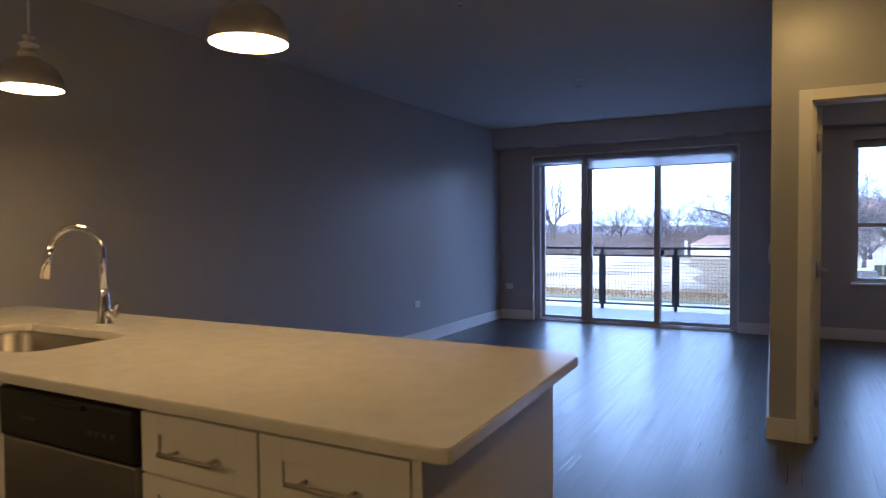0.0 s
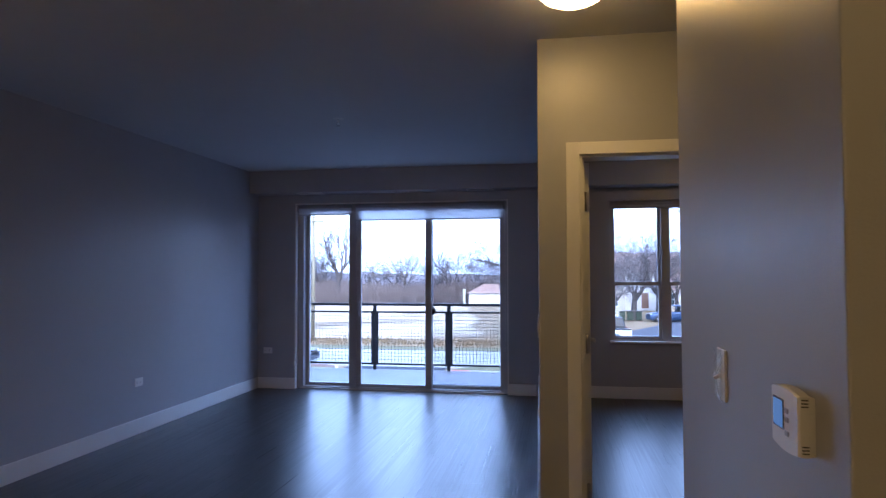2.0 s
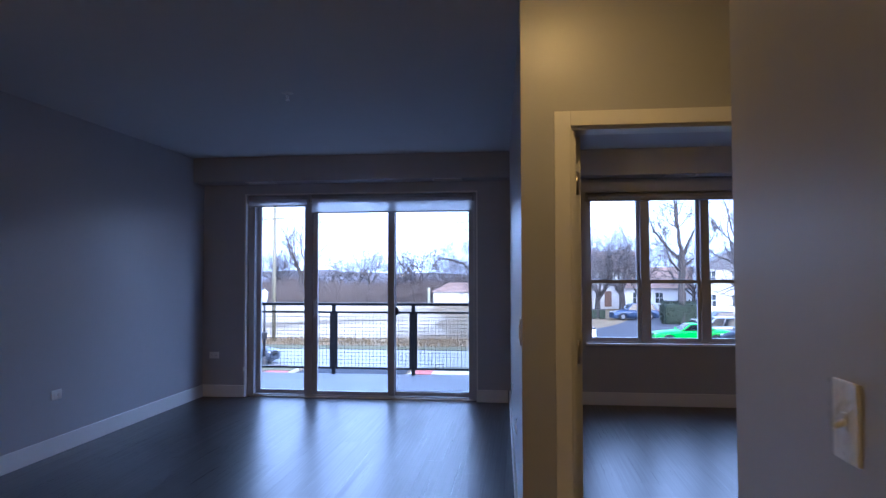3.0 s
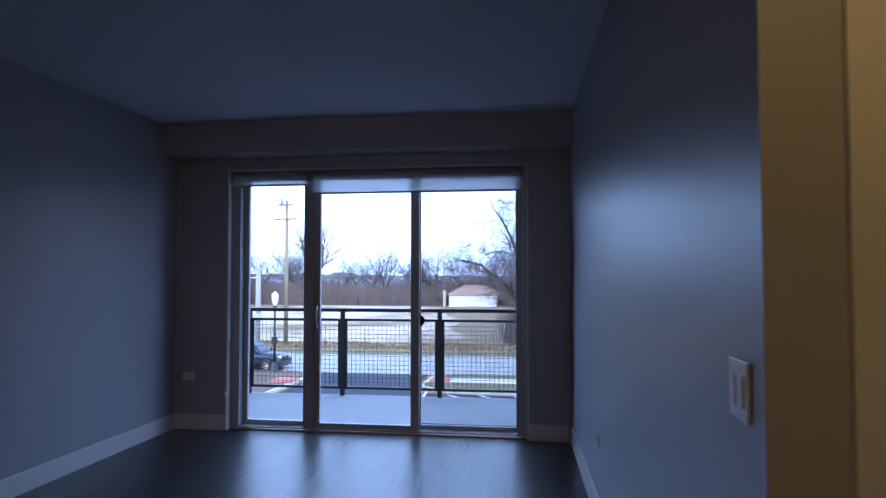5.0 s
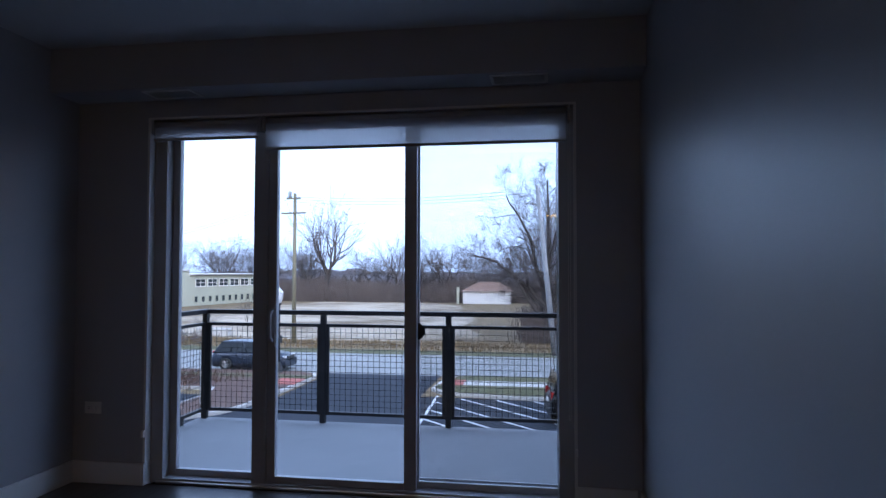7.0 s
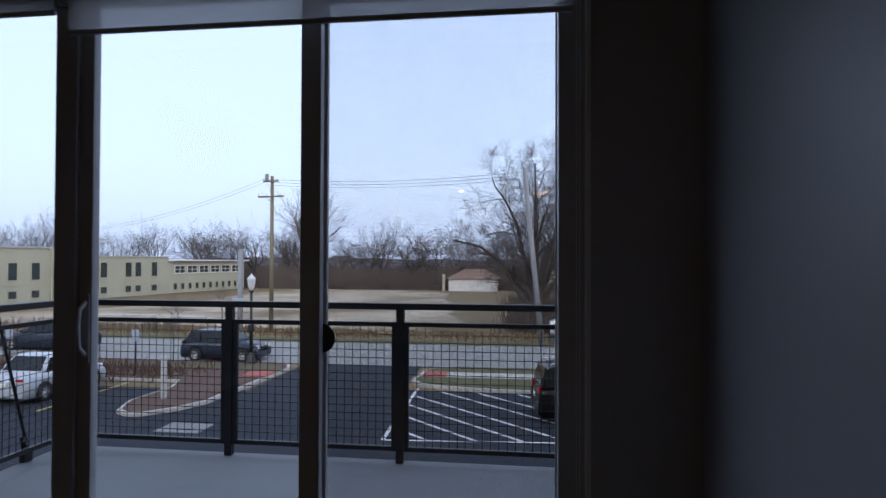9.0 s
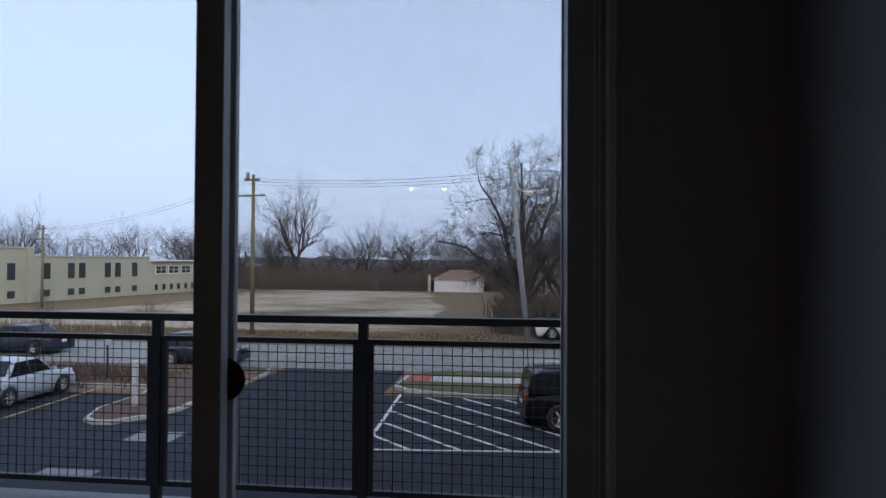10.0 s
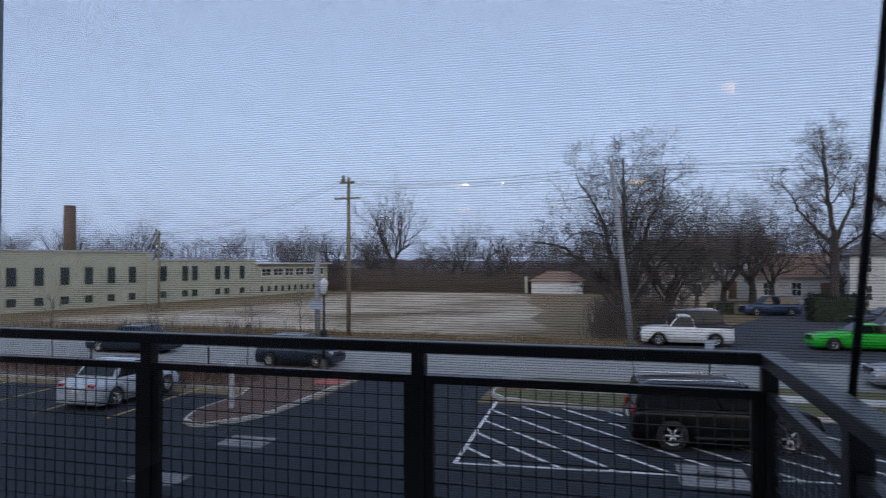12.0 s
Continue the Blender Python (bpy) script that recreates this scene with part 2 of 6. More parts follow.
def car_paint(name, colour, metal=0.0, coat=0.12, spec=0.35):
    return material(name, colour, 0.3, metal, vary=0.04, scale=1.5, coat=coat, spec=spec)


# ---- building blocks ----
def box(bm, x0, x1, y0, y1, z0, z1, bevel=0.0):
    vs = bmesh.ops.create_cube(bm, size=1.0, matrix=Matrix.Translation(((x0 + x1) / 2, (y0 + y1) / 2, (z0 + z1) / 2))
                               @ Matrix.Diagonal((abs(x1 - x0), abs(y1 - y0), abs(z1 - z0), 1)))["verts"]
    if bevel:
        bmesh.ops.bevel(bm, geom=list({e for v in vs for e in v.link_edges}), offset=bevel, segments=2, affect="EDGES", profile=0.6)
    return bm


def rod(bm, a, b, r0, r1=None, seg=10):
    a, b = Vector(a), Vector(b)
    r1 = r0 if r1 is None else r1
    q = (b - a).to_track_quat("Z", "Y").to_matrix()
    ring = [[bm.verts.new(p + q @ Vector((r * math.cos(2 * math.pi * i / seg), r * math.sin(2 * math.pi * i / seg), 0))) for i in range(seg)]
            for p, r in ((a, r0), (b, r1))]
    for i in range(seg):
        bm.faces.new((ring[0][i], ring[0][(i + 1) % seg], ring[1][(i + 1) % seg], ring[1][i])).smooth = True
    bm.faces.new(ring[0][::-1]), bm.faces.new(ring[1])
    return bm


def lathe(bm, profile, at=(0, 0, 0), seg=32, axis=None):
    """Turns a profile of (radius, height) round the z axis, or round the given axis."""
    q = Matrix() if axis is None else Vector(axis).to_track_quat("Z", "Y").to_matrix().to_4x4()
    m = Matrix.Translation(at) @ q
    rings = [[bm.verts.new(m @ Vector((max(r, 1e-4) * math.cos(2 * math.pi * i / seg), max(r, 1e-4) * math.sin(2 * math.pi * i / seg), z))) for i in range(seg)]
             for r, z in profile]
    for k in range(len(rings) - 1):
        for i in range(seg):
            bm.faces.new((rings[k][i], rings[k][(i + 1) % seg], rings[k + 1][(i + 1) % seg], rings[k + 1][i])).smooth = True
    return bm


def tube(bm, pts, r, seg=10):
    """A round pipe along points."""
    pts = [Vector(p) for p in pts]
    rings = []
    for i, p in enumerate(pts):
        d = (pts[min(i + 1, len(pts) - 1)] - pts[max(i - 1, 0)]).normalized()
        q = d.to_track_quat("Z", "Y").to_matrix()
        rr = r(i / (len(pts) - 1)) if callable(r) else r
        rings.append([bm.verts.new(p + q @ Vector((rr * math.cos(2 * math.pi * k / seg), rr * math.sin(2 * math.pi * k / seg), 0))) for k in range(seg)])
    for a, b in zip(rings, rings[1:]):
        best = min(range(seg), key=lambda s: sum((a[k].co - b[(k + s) % seg].co).length for k in range(seg)))
        for k in range(seg):
            bm.faces.new((a[k], a[(k + 1) % seg], b[(k + 1 + best) % seg], b[(k + best) % seg])).smooth = True
    bm.faces.new(rings[0][::-1]), bm.faces.new(rings[-1])
    return bm


def prism(bm, outline, z0, z1, bevel=0.0):
    """An upright prism over a plan outline."""
    lo = [bm.verts.new((x, y, z0)) for x, y in outline]
    f = bm.faces.new(lo)
    up = bmesh.ops.extrude_face_region(bm, geom=[f])
    vs = [g for g in up["geom"] if isinstance(g, bmesh.types.BMVert)]
    bmesh.ops.translate(bm, verts=vs, vec=(0, 0, z1 - z0))
    bmesh.ops.recalc_face_normals(bm, faces=bm.faces[:])
    if bevel:
        top = [e for e in bm.edges if all(abs(v.co.z - z1) < 1e-6 for v in e.verts)]
        bmesh.ops.bevel(bm, geom=top, offset=bevel, segments=2, affect="EDGES")
    return bm


def mesh_of(name, bm, mat):
    me = bpy.data.meshes.new(name)
    bm.normal_update()
    bm.to_mesh(me)
    bm.free()
    me.materials.append(mat)
    return me


def part(name, bm, mat, parent=None, label=""):
    ob = new(name, mesh_of(name, bm, mat))
    ob.parent = parent
    if label:
        ob["label"] = label
    return ob


def piece(name, me, parent, at):
    ob = new(name, me)
    ob.parent = parent
    ob.location = at
    return ob


def thing(name, at, label, category, group="", turn=0.0, scale=1.0):
    ob = new(name)
    ob.empty_display_size = 0.1
    ob.location, ob.rotation_euler, ob.scale = at, (0, 0, radians(turn)), (scale, scale, scale)
    return tagged(ob, label, category, group)


def structure(name, bm, mat, label="", category=""):
    return tagged(part(name, bm, mat), label, category, kind="structure")


def B(*a, bevel=0.0):
    return box(bmesh.new(), *a, bevel=bevel)


# ---- the flat: plan ----
LEFT, BACK, FRONT, TOP = -3.54, -3.2, 10.11, 2.69
OUT = FRONT + 0.30                     # outer face of the window wall
DOOR_Y = 5.89                          # wall with the bedroom door
BED_R = 4.2                            # bedroom's far side wall

structure("floor", B(LEFT - 0.2, BED_R + 0.2, BACK - 0.2, OUT, -0.30, -0.012), SUBFLOOR, "dark subfloor under vinyl planks", "floor")
structure("ceiling", B(LEFT - 0.2, BED_R + 0.2, BACK - 0.2, OUT, TOP, TOP + 0.3), CEILING, "flat painted ceiling", "ceiling")
structure("wall_left", B(LEFT - 0.2, LEFT, BACK - 0.2, OUT, -0.02, TOP), WALL, "long grey painted wall", "wall")
structure("wall_back", B(LEFT, BED_R, BACK - 0.2, BACK, -0.02, TOP), WALL, "plain grey painted wall", "wall")
structure("wall_bedroom_side", B(BED_R, BED_R + 0.2, BACK - 0.2, OUT, -0.02, TOP), WALL, "plain grey painted bedroom wall", "wall")

# window wall with the patio door and bedroom window openings
PD0, PD1, PDT = -3.04, -0.395, 2.30
BW0, BW1, BWB, BWT = 0.78, 2.65, 0.63, 2.27
bm = bmesh.new()
for a in ((LEFT, PD0, -0.02, TOP), (PD0, PD1, PDT, TOP), (PD1, BW0, -0.02, TOP), (BW0, BW1, -0.02, BWB), (BW0, BW1, BWT, TOP), (BW1, BED_R, -0.02, TOP)):
    box(bm, a[0], a[1], FRONT, OUT, a[2], a[3])
structure("wall_window", bm, WALL, "grey painted wall with glazed openings", "wall")

# partition between living room and bedroom
structure("wall_partition", prism(bmesh.new(), ((0.072, DOOR_Y), (0.175, DOOR_Y), (0.10, FRONT), (-0.03, FRONT)), -0.02, TOP), WALL, "grey painted partition wall", "wall")
# wall with the bedroom door
DO0, DO1, DOT = 0.285, 1.115, 2.06
bm = bmesh.new()
for a in ((0.175, DO0, -0.02, TOP), (DO0, DO1, DOT, TOP), (DO1, BED_R, -0.02, TOP)):
    box(bm, a[0], a[1], DOOR_Y, DOOR_Y + 0.12, a[2], a[3])
structure("wall_door", bm, WALL, "grey painted wall with a bedroom doorway", "wall")
structure("wall_closet", B(0.545, BED_R, 3.36, 4.54, -0.02, TOP, bevel=0.004), WALL, "grey painted closet block with controls", "wall")

# soffits over the windows
bm = bmesh.new()
box(bm, LEFT, -0.03, 9.85, FRONT, 2.42, TOP)
structure("soffit_living", bm, WALL, "dropped bulkhead above the patio door", "soffit")
bm = bmesh.new()
box(bm, 0.12, BED_R, 9.85, FRONT, 2.42, TOP)
box(bm, 2.86, BED_R, 8.6, 9.85, 2.42, TOP)
structure("soffit_bedroom", bm, WALL, "dropped bulkhead above the bedroom window", "soffit")


def skirting(name, runs):
    """Flat white skirting boards: runs of (x0, x1, y0, y1)."""
    bm = bmesh.new()
    for r in runs:
        box(bm, *r, 0.0, 0.135, bevel=0.004)
    return structure(name, bm, TRIM, "white painted skirting board", "baseboard")


skirting("baseboard", [(LEFT, LEFT + 0.016, 3.5, FRONT - 0.017)])
skirting("baseboard", [(LEFT, PD0 - 0.012, FRONT - 0.016, FRONT)])
skirting("baseboard", [(PD0 - 0.012, PD0 + 0.004, FRONT - 0.016, FRONT + 0.058)])
skirting("baseboard", [(PD1 + 0.012, -0.06, FRONT - 0.016, FRONT)])
skirting("baseboard", [(PD1 - 0.004, PD1 + 0.012, FRONT - 0.016, FRONT + 0.058)])
bm = bmesh.new()
prism(bm, ((0.056, DOOR_Y), (0.072, DOOR_Y), (-0.03, FRONT - 0.018), (-0.046, FRONT - 0.018)), 0.0, 0.135)
structure("baseboard", bm, TRIM, "white painted skirting board", "baseboard")
skirting("baseboard", [(0.058, DO0 - 0.068, DOOR_Y - 0.016, DOOR_Y)])
skirting("baseboard", [(0.12, BED_R, FRONT - 0.016, FRONT)])
skirting("baseboard", [(0.529, 0.545, 3.36, 4.54)])
skirting("baseboard", [(0.53, BED_R, 3.344, 3.36)])

# door trim, lining and stop
bm = bmesh.new()
box(bm, DO0 - 0.066, DO0 + 0.004, DOOR_Y - 0.018, DOOR_Y, 0.0, DOT + 0.062, bevel=0.003)
box(bm, DO1 - 0.004, DO1 + 0.066, DOOR_Y - 0.018, DOOR_Y, 0.0, DOT + 0.062, bevel=0.003)
box(bm, DO0 + 0.0042, DO1 - 0.0042, DOOR_Y - 0.018, DOOR_Y, DOT - 0.004, DOT + 0.062, bevel=0.003)
structure("trim_door", bm, TRIM, "white painted door casing", "trim")
bm = bmesh.new()
box(bm, DO0, DO0 + 0.018, DOOR_Y, DOOR_Y + 0.12, 0.0, DOT)
box(bm, DO1 - 0.018, DO1, DOOR_Y, DOOR_Y + 0.12, 0.0, DOT)
box(bm, DO0 + 0.018, DO1 - 0.018, DOOR_Y, DOOR_Y + 0.12, DOT - 0.018, DOT)
box(bm, DO0 + 0.018, DO0 + 0.03, DOOR_Y + 0.03, DOOR_Y + 0.07, 0.0, DOT - 0.018)
structure("trim_door_lining", bm, TRIM, "white painted door lining", "trim")

# the bedroom door stands open against the partition
door = tagged(part("door_1", B(0.31, 0.345, DOOR_Y + 0.125, DOOR_Y + 0.915, 0.01, 2.035, bevel=0.003), TRIM), "white panel door standing open into the bedroom", "door", kind="structure")
for z in (0.25, 1.05, 1.82):
    bm = B(0.318, 0.342, DOOR_Y + 0.121, DOOR_Y + 0.1265, z - 0.05, z + 0.05, bevel=0.001)
    rod(bm, (0.327, DOOR_Y + 0.116, z - 0.052), (0.327, DOOR_Y + 0.116, z + 0.052), 0.008)
    part("hinge", bm, NICKEL, door, "brushed nickel hinge")
bm = lathe(bmesh.new(), [(0.0, 0), (0.027, 0), (0.027, 0.012), (0.012, 0.018), (0.01, 0.055)], (0.345, DOOR_Y + 0.855, 1.0), 20, (1, 0, 0))
tube(bm, [(0.40, DOOR_Y + 0.855, 1.0), (0.405, DOOR_Y + 0.82, 1.0), (0.402, DOOR_Y + 0.74, 1.0)], 0.009)
part("door_handle", bm, NICKEL, door, "brushed nickel lever handle")


# ---- patio door unit ----
def patio_door():
    d = tagged(new("patio_door"), "white vinyl sliding patio door with sidelight, closed", "patio door", kind="structure")
    y0, y1 = FRONT + 0.06, FRONT + 0.22
    ys = y0 + 0.135
    bm = bmesh.new()
    box(bm, PD0, PD0 + 0.085, y0, y1, 0.0, PDT, bevel=0.004)
    box(bm, PD1 - 0.09, PD1, y0, ys - 0.012, 0.0, PDT, bevel=0.004)
    box(bm, PD1 - 0.03, PD1, ys - 0.012, y1, 0.0, PDT, bevel=0.004)
    box(bm, PD0 + 0.085, PD1 - 0.09, y0, y1, PDT - 0.03, PDT, bevel=0.004)
    box(bm, PD0 + 0.085, PD1 - 0.09, y0, y1, 0.0, 0.03, bevel=0.004)
    box(bm, -2.36, -2.27, y0, y0 + 0.112, 0.03, PDT - 0.03, bevel=0.004)
    part("door_frame", bm, VINYL, d)
    bm = B(PD0 + 0.05, PD1 - 0.05, y0 - 0.02, y0 - 0.001, 0.0, 0.018, bevel=0.003)
    part("sill_track", bm, NICKEL, d, "dull metal sill track")

    def panel(name, x0, x1, ya, yb, gx0, gx1, label):
        zb, zt = 0.032, PDT - 0.032
        bm = bmesh.new()
        box(bm, x0, gx0, ya, yb, zb, zt, bevel=0.003)
        box(bm, gx1, x1, ya, yb, zb, zt, bevel=0.003)
        box(bm, gx0, gx1, ya, yb, zb, 0.072, bevel=0.003)
        box(bm, gx0, gx1, ya, yb, zt - 0.036, zt, bevel=0.003)
        p = part(name, bm, VINYL, d, label)
        ym = (ya + yb) / 2
        g = part("pane", B(gx0 - 0.004, gx1 + 0.004, ym - 0.003, ym + 0.003, 0.068, zt - 0.032), GLASS, p, "clear glass pane")
        g.visible_shadow = False
        return p

    panel("fixed_panel", PD0 + 0.087, -2.362, y0 + 0.07, y0 + 0.11, -2.905, -2.385, "narrow fixed sidelight")
    p2 = panel("sliding_panel", -2.268, -1.325, y0 + 0.02, y0 + 0.06, -2.215, -1.40, "sliding glass panel")
    p3 = panel("fixed_panel", -1.40, PD1 - 0.092, y0 + 0.075, y0 + 0.099, -1.318, -0.493, "fixed glass panel")
    # pull handle on the lock stile and the round latch on the meeting stile
    bm = tube(bmesh.new(), [(-2.238, y0 + 0.018, 0.90), (-2.238, y0 - 0.02, 0.93), (-2.238, y0 - 0.028, 1.0), (-2.238, y0 - 0.02, 1.07), (-2.238, y0 + 0.018, 1.10)], 0.01)
    box(bm, -2.256, -2.220, y0 + 0.012, y0 + 0.0195, 0.87, 1.13, bevel=0.003)
    part("pull_handle", bm, VINYL, p2, "white curved pull handle")
    bm = lathe(bmesh.new(), [(0.0, 0.0), (0.052, 0.0), (0.055, 0.006), (0.05, 0.016), (0.0, 0.018)], (-1.338, y0 + 0.066, 0.975), 28, (0, 1, 0))
    part("latch_disc", bm, BLACK, p2, "round dark plastic latch")
    # insect screen in its own thin frame, outside the right panel
    bm = bmesh.new()
    for a in ((-1.415, -1.36, 0.03, PDT - 0.032), (-0.466, PD1 - 0.03, 0.03, PDT - 0.032)):
        box(bm, a[0], a[1], ys, ys + 0.015, a[2], a[3], bevel=0.002)
    box(bm, -1.36, -0.466, ys, ys + 0.015, 0.03, 0.075, bevel=0.002)
    box(bm, -1.36, -0.466, ys, ys + 0.015, PDT - 0.07, PDT - 0.032, bevel=0.002)
    s = part("insect_screen", bm, GREY_VINYL, d, "grey framed insect screen")
    w = part("mesh", B(-1.362, -0.464, ys + 0.006, ys + 0.0065, 0.073, PDT - 0.068), SCREEN, s, "fine dark insect mesh")
    w.visible_shadow = False
    return d


patio_door()
# painted reveals round the patio opening
bm = bmesh.new()
box(bm, PD0 - 0.012, PD0 + 0.003, FRONT - 0.002, OUT, 0.136, PDT + 0.012)
box(bm, PD1 - 0.003, PD1 + 0.012, FRONT - 0.002, OUT, 0.136, PDT + 0.012)
box(bm, PD0 + 0.003, PD1 - 0.003, FRONT - 0.002, OUT, PDT - 0.003, PDT + 0.012)
structure("trim_patio", bm, TRIM, "white painted reveal round the patio door", "trim")


def roller_shade(x0, x1, z_top, drop, y=FRONT, bands=(), group="roller shades"):
    """A rolled-up shade: tube on brackets, a short length of fabric, a bottom bar."""
    s = thing("roller_shade", ((x0 + x1) / 2, y, z_top), "raised pale fabric roller shade above the glass", "roller shade", group)
    w = (x1 - x0) / 2
    bm = rod(bmesh.new(), (-w + 0.012, 0.032, -0.048), (w - 0.012, 0.032, -0.048), 0.042, seg=24)
    part("roll", bm, ROLL, s)
    part("fabric", B(-w + 0.016, w - 0.016, -0.0105, -0.0095, -drop, -0.05), SHADE, s)
    part("bottom_bar", B(-w + 0.014, w - 0.014, -0.018, -0.002, -drop - 0.018, -drop, bevel=0.004), GREY_VINYL, s, "grey bottom bar")
    for sx in (-1, 1):
        part("bracket", B(sx * w - 0.006, sx * w + 0.006, -0.012, 0.06, -0.094, 0.0, bevel=0.002), VINYL, s)
    return s


roller_shade(PD0 + 0.02, -2.30, PDT - 0.002, 0.122, FRONT + 0.005)
roller_shade(-2.275, PD1 - 0.03, PDT - 0.002, 0.200, FRONT + 0.005)
roller_shade(BW0 + 0.015, BW1 - 0.015, BWT - 0.002, 0.07, FRONT + 0.02)


def bead_chain(x, y, z0, z1):
    bm = bmesh.new()
    n = int((z1 - z0) / 0.0085)
    for dx in (-0.0055, 0.0055):
        for i in range(n):
            bmesh.ops.create_icosphere(bm, subdivisions=1, radius=0.0022, matrix=Matrix.Translation((dx, 0, z0 + i * 0.0085)))
        rod(bm, (dx, 0, z0), (dx, 0, z1), 0.0006, seg=4)
    rod(bm, (-0.0055, 0, z0), (0.0055, 0, z0), 0.0012, seg=5)
    ob = part("shade_chain", bm, PLATE)
    ob.location = (x, y, 0)
    return tagged(ob, "white bead chain hanging beside the frame", "shade chain")


bead_chain(PD1 - 0.0285, FRONT + 0.01, 0.5, PDT - 0.05)
for x in (PD0 - 0.006, PD1 + 0.006):
    c = thing("chain_clip", (x, FRONT - 0.012, 0.32), "small clear shade chain clip on the frame", "clip", "chain clips")
    part("body", B(-0.008, 0.008, -0.012, 0.012, -0.022, 0.022, bevel=0.004), PLATE, c)


# ---- bedroom window ----
def bedroom_window():
    d = tagged(new("window_1"), "triple double-hung window with grey frames", "window", kind="structure")
    y0, n = FRONT + 0.06, 3
    unit = (BW1 - BW0) / n
    zm = (BWB + BWT) / 2 - 0.14
    bm = bmesh.new()
    for i in range(n):
        a, b = BW0 + i * unit, BW0 + (i + 1) * unit
        box(bm, a, a + 0.035, y0, y0 + 0.12, BWB, BWT)
        box(bm, b - 0.035, b, y0, y0 + 0.12, BWB, BWT)
        box(bm, a + 0.035, b - 0.035, y0, y0 + 0.12, BWT - 0.04, BWT)
        box(bm, a + 0.035, b - 0.035, y0, y0 + 0.12, BWB, BWB + 0.035)
    part("window_frame", bm, VINYL, d)
    part("window_sill", B(BW0 - 0.0, BW1 + 0.0, FRONT - 0.02, y0, BWB - 0.002, BWB + 0.022, bevel=0.004), TRIM, d, "white sill")
    for i in range(n):
        a, b = BW0 + i * unit + 0.036, BW0 + (i + 1) * unit - 0.036
        for z0, z1, yy in ((BWB + 0.036, zm + 0.02, y0 + 0.02), (zm - 0.02, BWT - 0.041, y0 + 0.065)):
            bm = bmesh.new()
            box(bm, a, a + 0.034, yy, yy + 0.035, z0, z1)
            box(bm, b - 0.034, b, yy, yy + 0.035, z0, z1)
            box(bm, a + 0.034, b - 0.034, yy, yy + 0.035, z0, z0 + 0.04)
            box(bm, a + 0.034, b - 0.034, yy, yy + 0.035, z1 - 0.04, z1)
            s = part("sash", bm, VINYL, d)
            g = part("pane", B(a + 0.03, b - 0.03, yy + 0.015, yy + 0.02, z0 + 0.036, z1 - 0.036), GLASS, s)
            g.visible_shadow = False


bedroom_window()


# ---- kitchen peninsula ----
def rounded(x0, x1, y0, y1, r, n=6):
    pts = []
    for cx, cy, a0 in ((x1 - r, y1 - r, 0), (x0 + r, y1 - r, 90), (x0 + r, y0 + r, 180), (x1 - r, y0 + r, 270)):
        pts += [(cx + r * math.cos(radians(a0 + 90 * i / n)), cy + r * math.sin(radians(a0 + 90 * i / n))) for i in range(n + 1)]
    return pts


SX0, SX1, SY0, SY1 = -2.83, -2.07, 2.66, 3.08
CX0, CX1, CY0, CY1 = -0.363, -0.40, 2.475, 3.485   # the free end runs slightly askew


def countertop():
    bm = bmesh.new()
    outer = [(LEFT + 0.002, CY0), (CX0 - 0.02, CY0), (CX0 - 0.006, CY0 + 0.006), (CX0, CY0 + 0.02)]
    r = 0.075
    outer += [(CX1 - r + r * math.cos(radians(a)), CY1 - r + r * math.sin(radians(a))) for a in range(0, 91, 10)]
    outer += [(LEFT + 0.002, CY1)]
    edges = []
    for loop in (outer, rounded(SX0, SX1, SY0, SY1, 0.09)):
        vs = [bm.verts.new((x, y, 0.915)) for x, y in loop]
        edges += [bm.edges.new((vs[i], vs[(i + 1) % len(vs)])) for i in range(len(vs))]
    bmesh.ops.triangle_fill(bm, edges=edges, use_beauty=True)
    up = bmesh.ops.extrude_face_region(bm, geom=bm.faces[:])
    bmesh.ops.translate(bm, verts=[g for g in up["geom"] if isinstance(g, bmesh.types.BMVert)], vec=(0, 0, -0.032))
    bmesh.ops.recalc_face_normals(bm, faces=bm.faces[:])
    rim = [e for e in bm.edges if len(e.link_faces) == 2 and e.calc_face_angle(0) > 1.2]
    bmesh.ops.bevel(bm, geom=rim, offset=0.003, segments=2, affect="EDGES")
    c = tagged(part("countertop", bm, QUARTZ), "pale speckled quartz countertop on white cabinets", "countertop")
    return c


countertop()

bm = bmesh.new()
loops = [(0.004, 0.882, 0.09), (-0.004, 0.87, 0.09), (-0.012, 0.72, 0.085), (-0.05, 0.69, 0.06)]
rings = []
for grow, z, r in loops:
    rings.append([bm.verts.new((x, y, z)) for x, y in rounded(SX0 - grow, SX1 + grow, SY0 - grow, SY1 + grow, r)])
for a, b in zip(rings, rings[1:]):
    for i in range(len(a)):
        bm.faces.new((a[i], a[(i + 1) % len(a)], b[(i + 1) % len(a)], b[i])).smooth = True
bm.faces.new(rings[-1])
sink = tagged(part("sink", bm, STEEL), "undermounted stainless steel sink bowl", "sink")
bm = lathe(bmesh.new(), [(0.0, 0.006), (0.03, 0.006), (0.042, 0.0), (0.042, -0.004)], (-2.48, 2.87, 0.691), 20)
part("drain", bm, CHROME, sink)


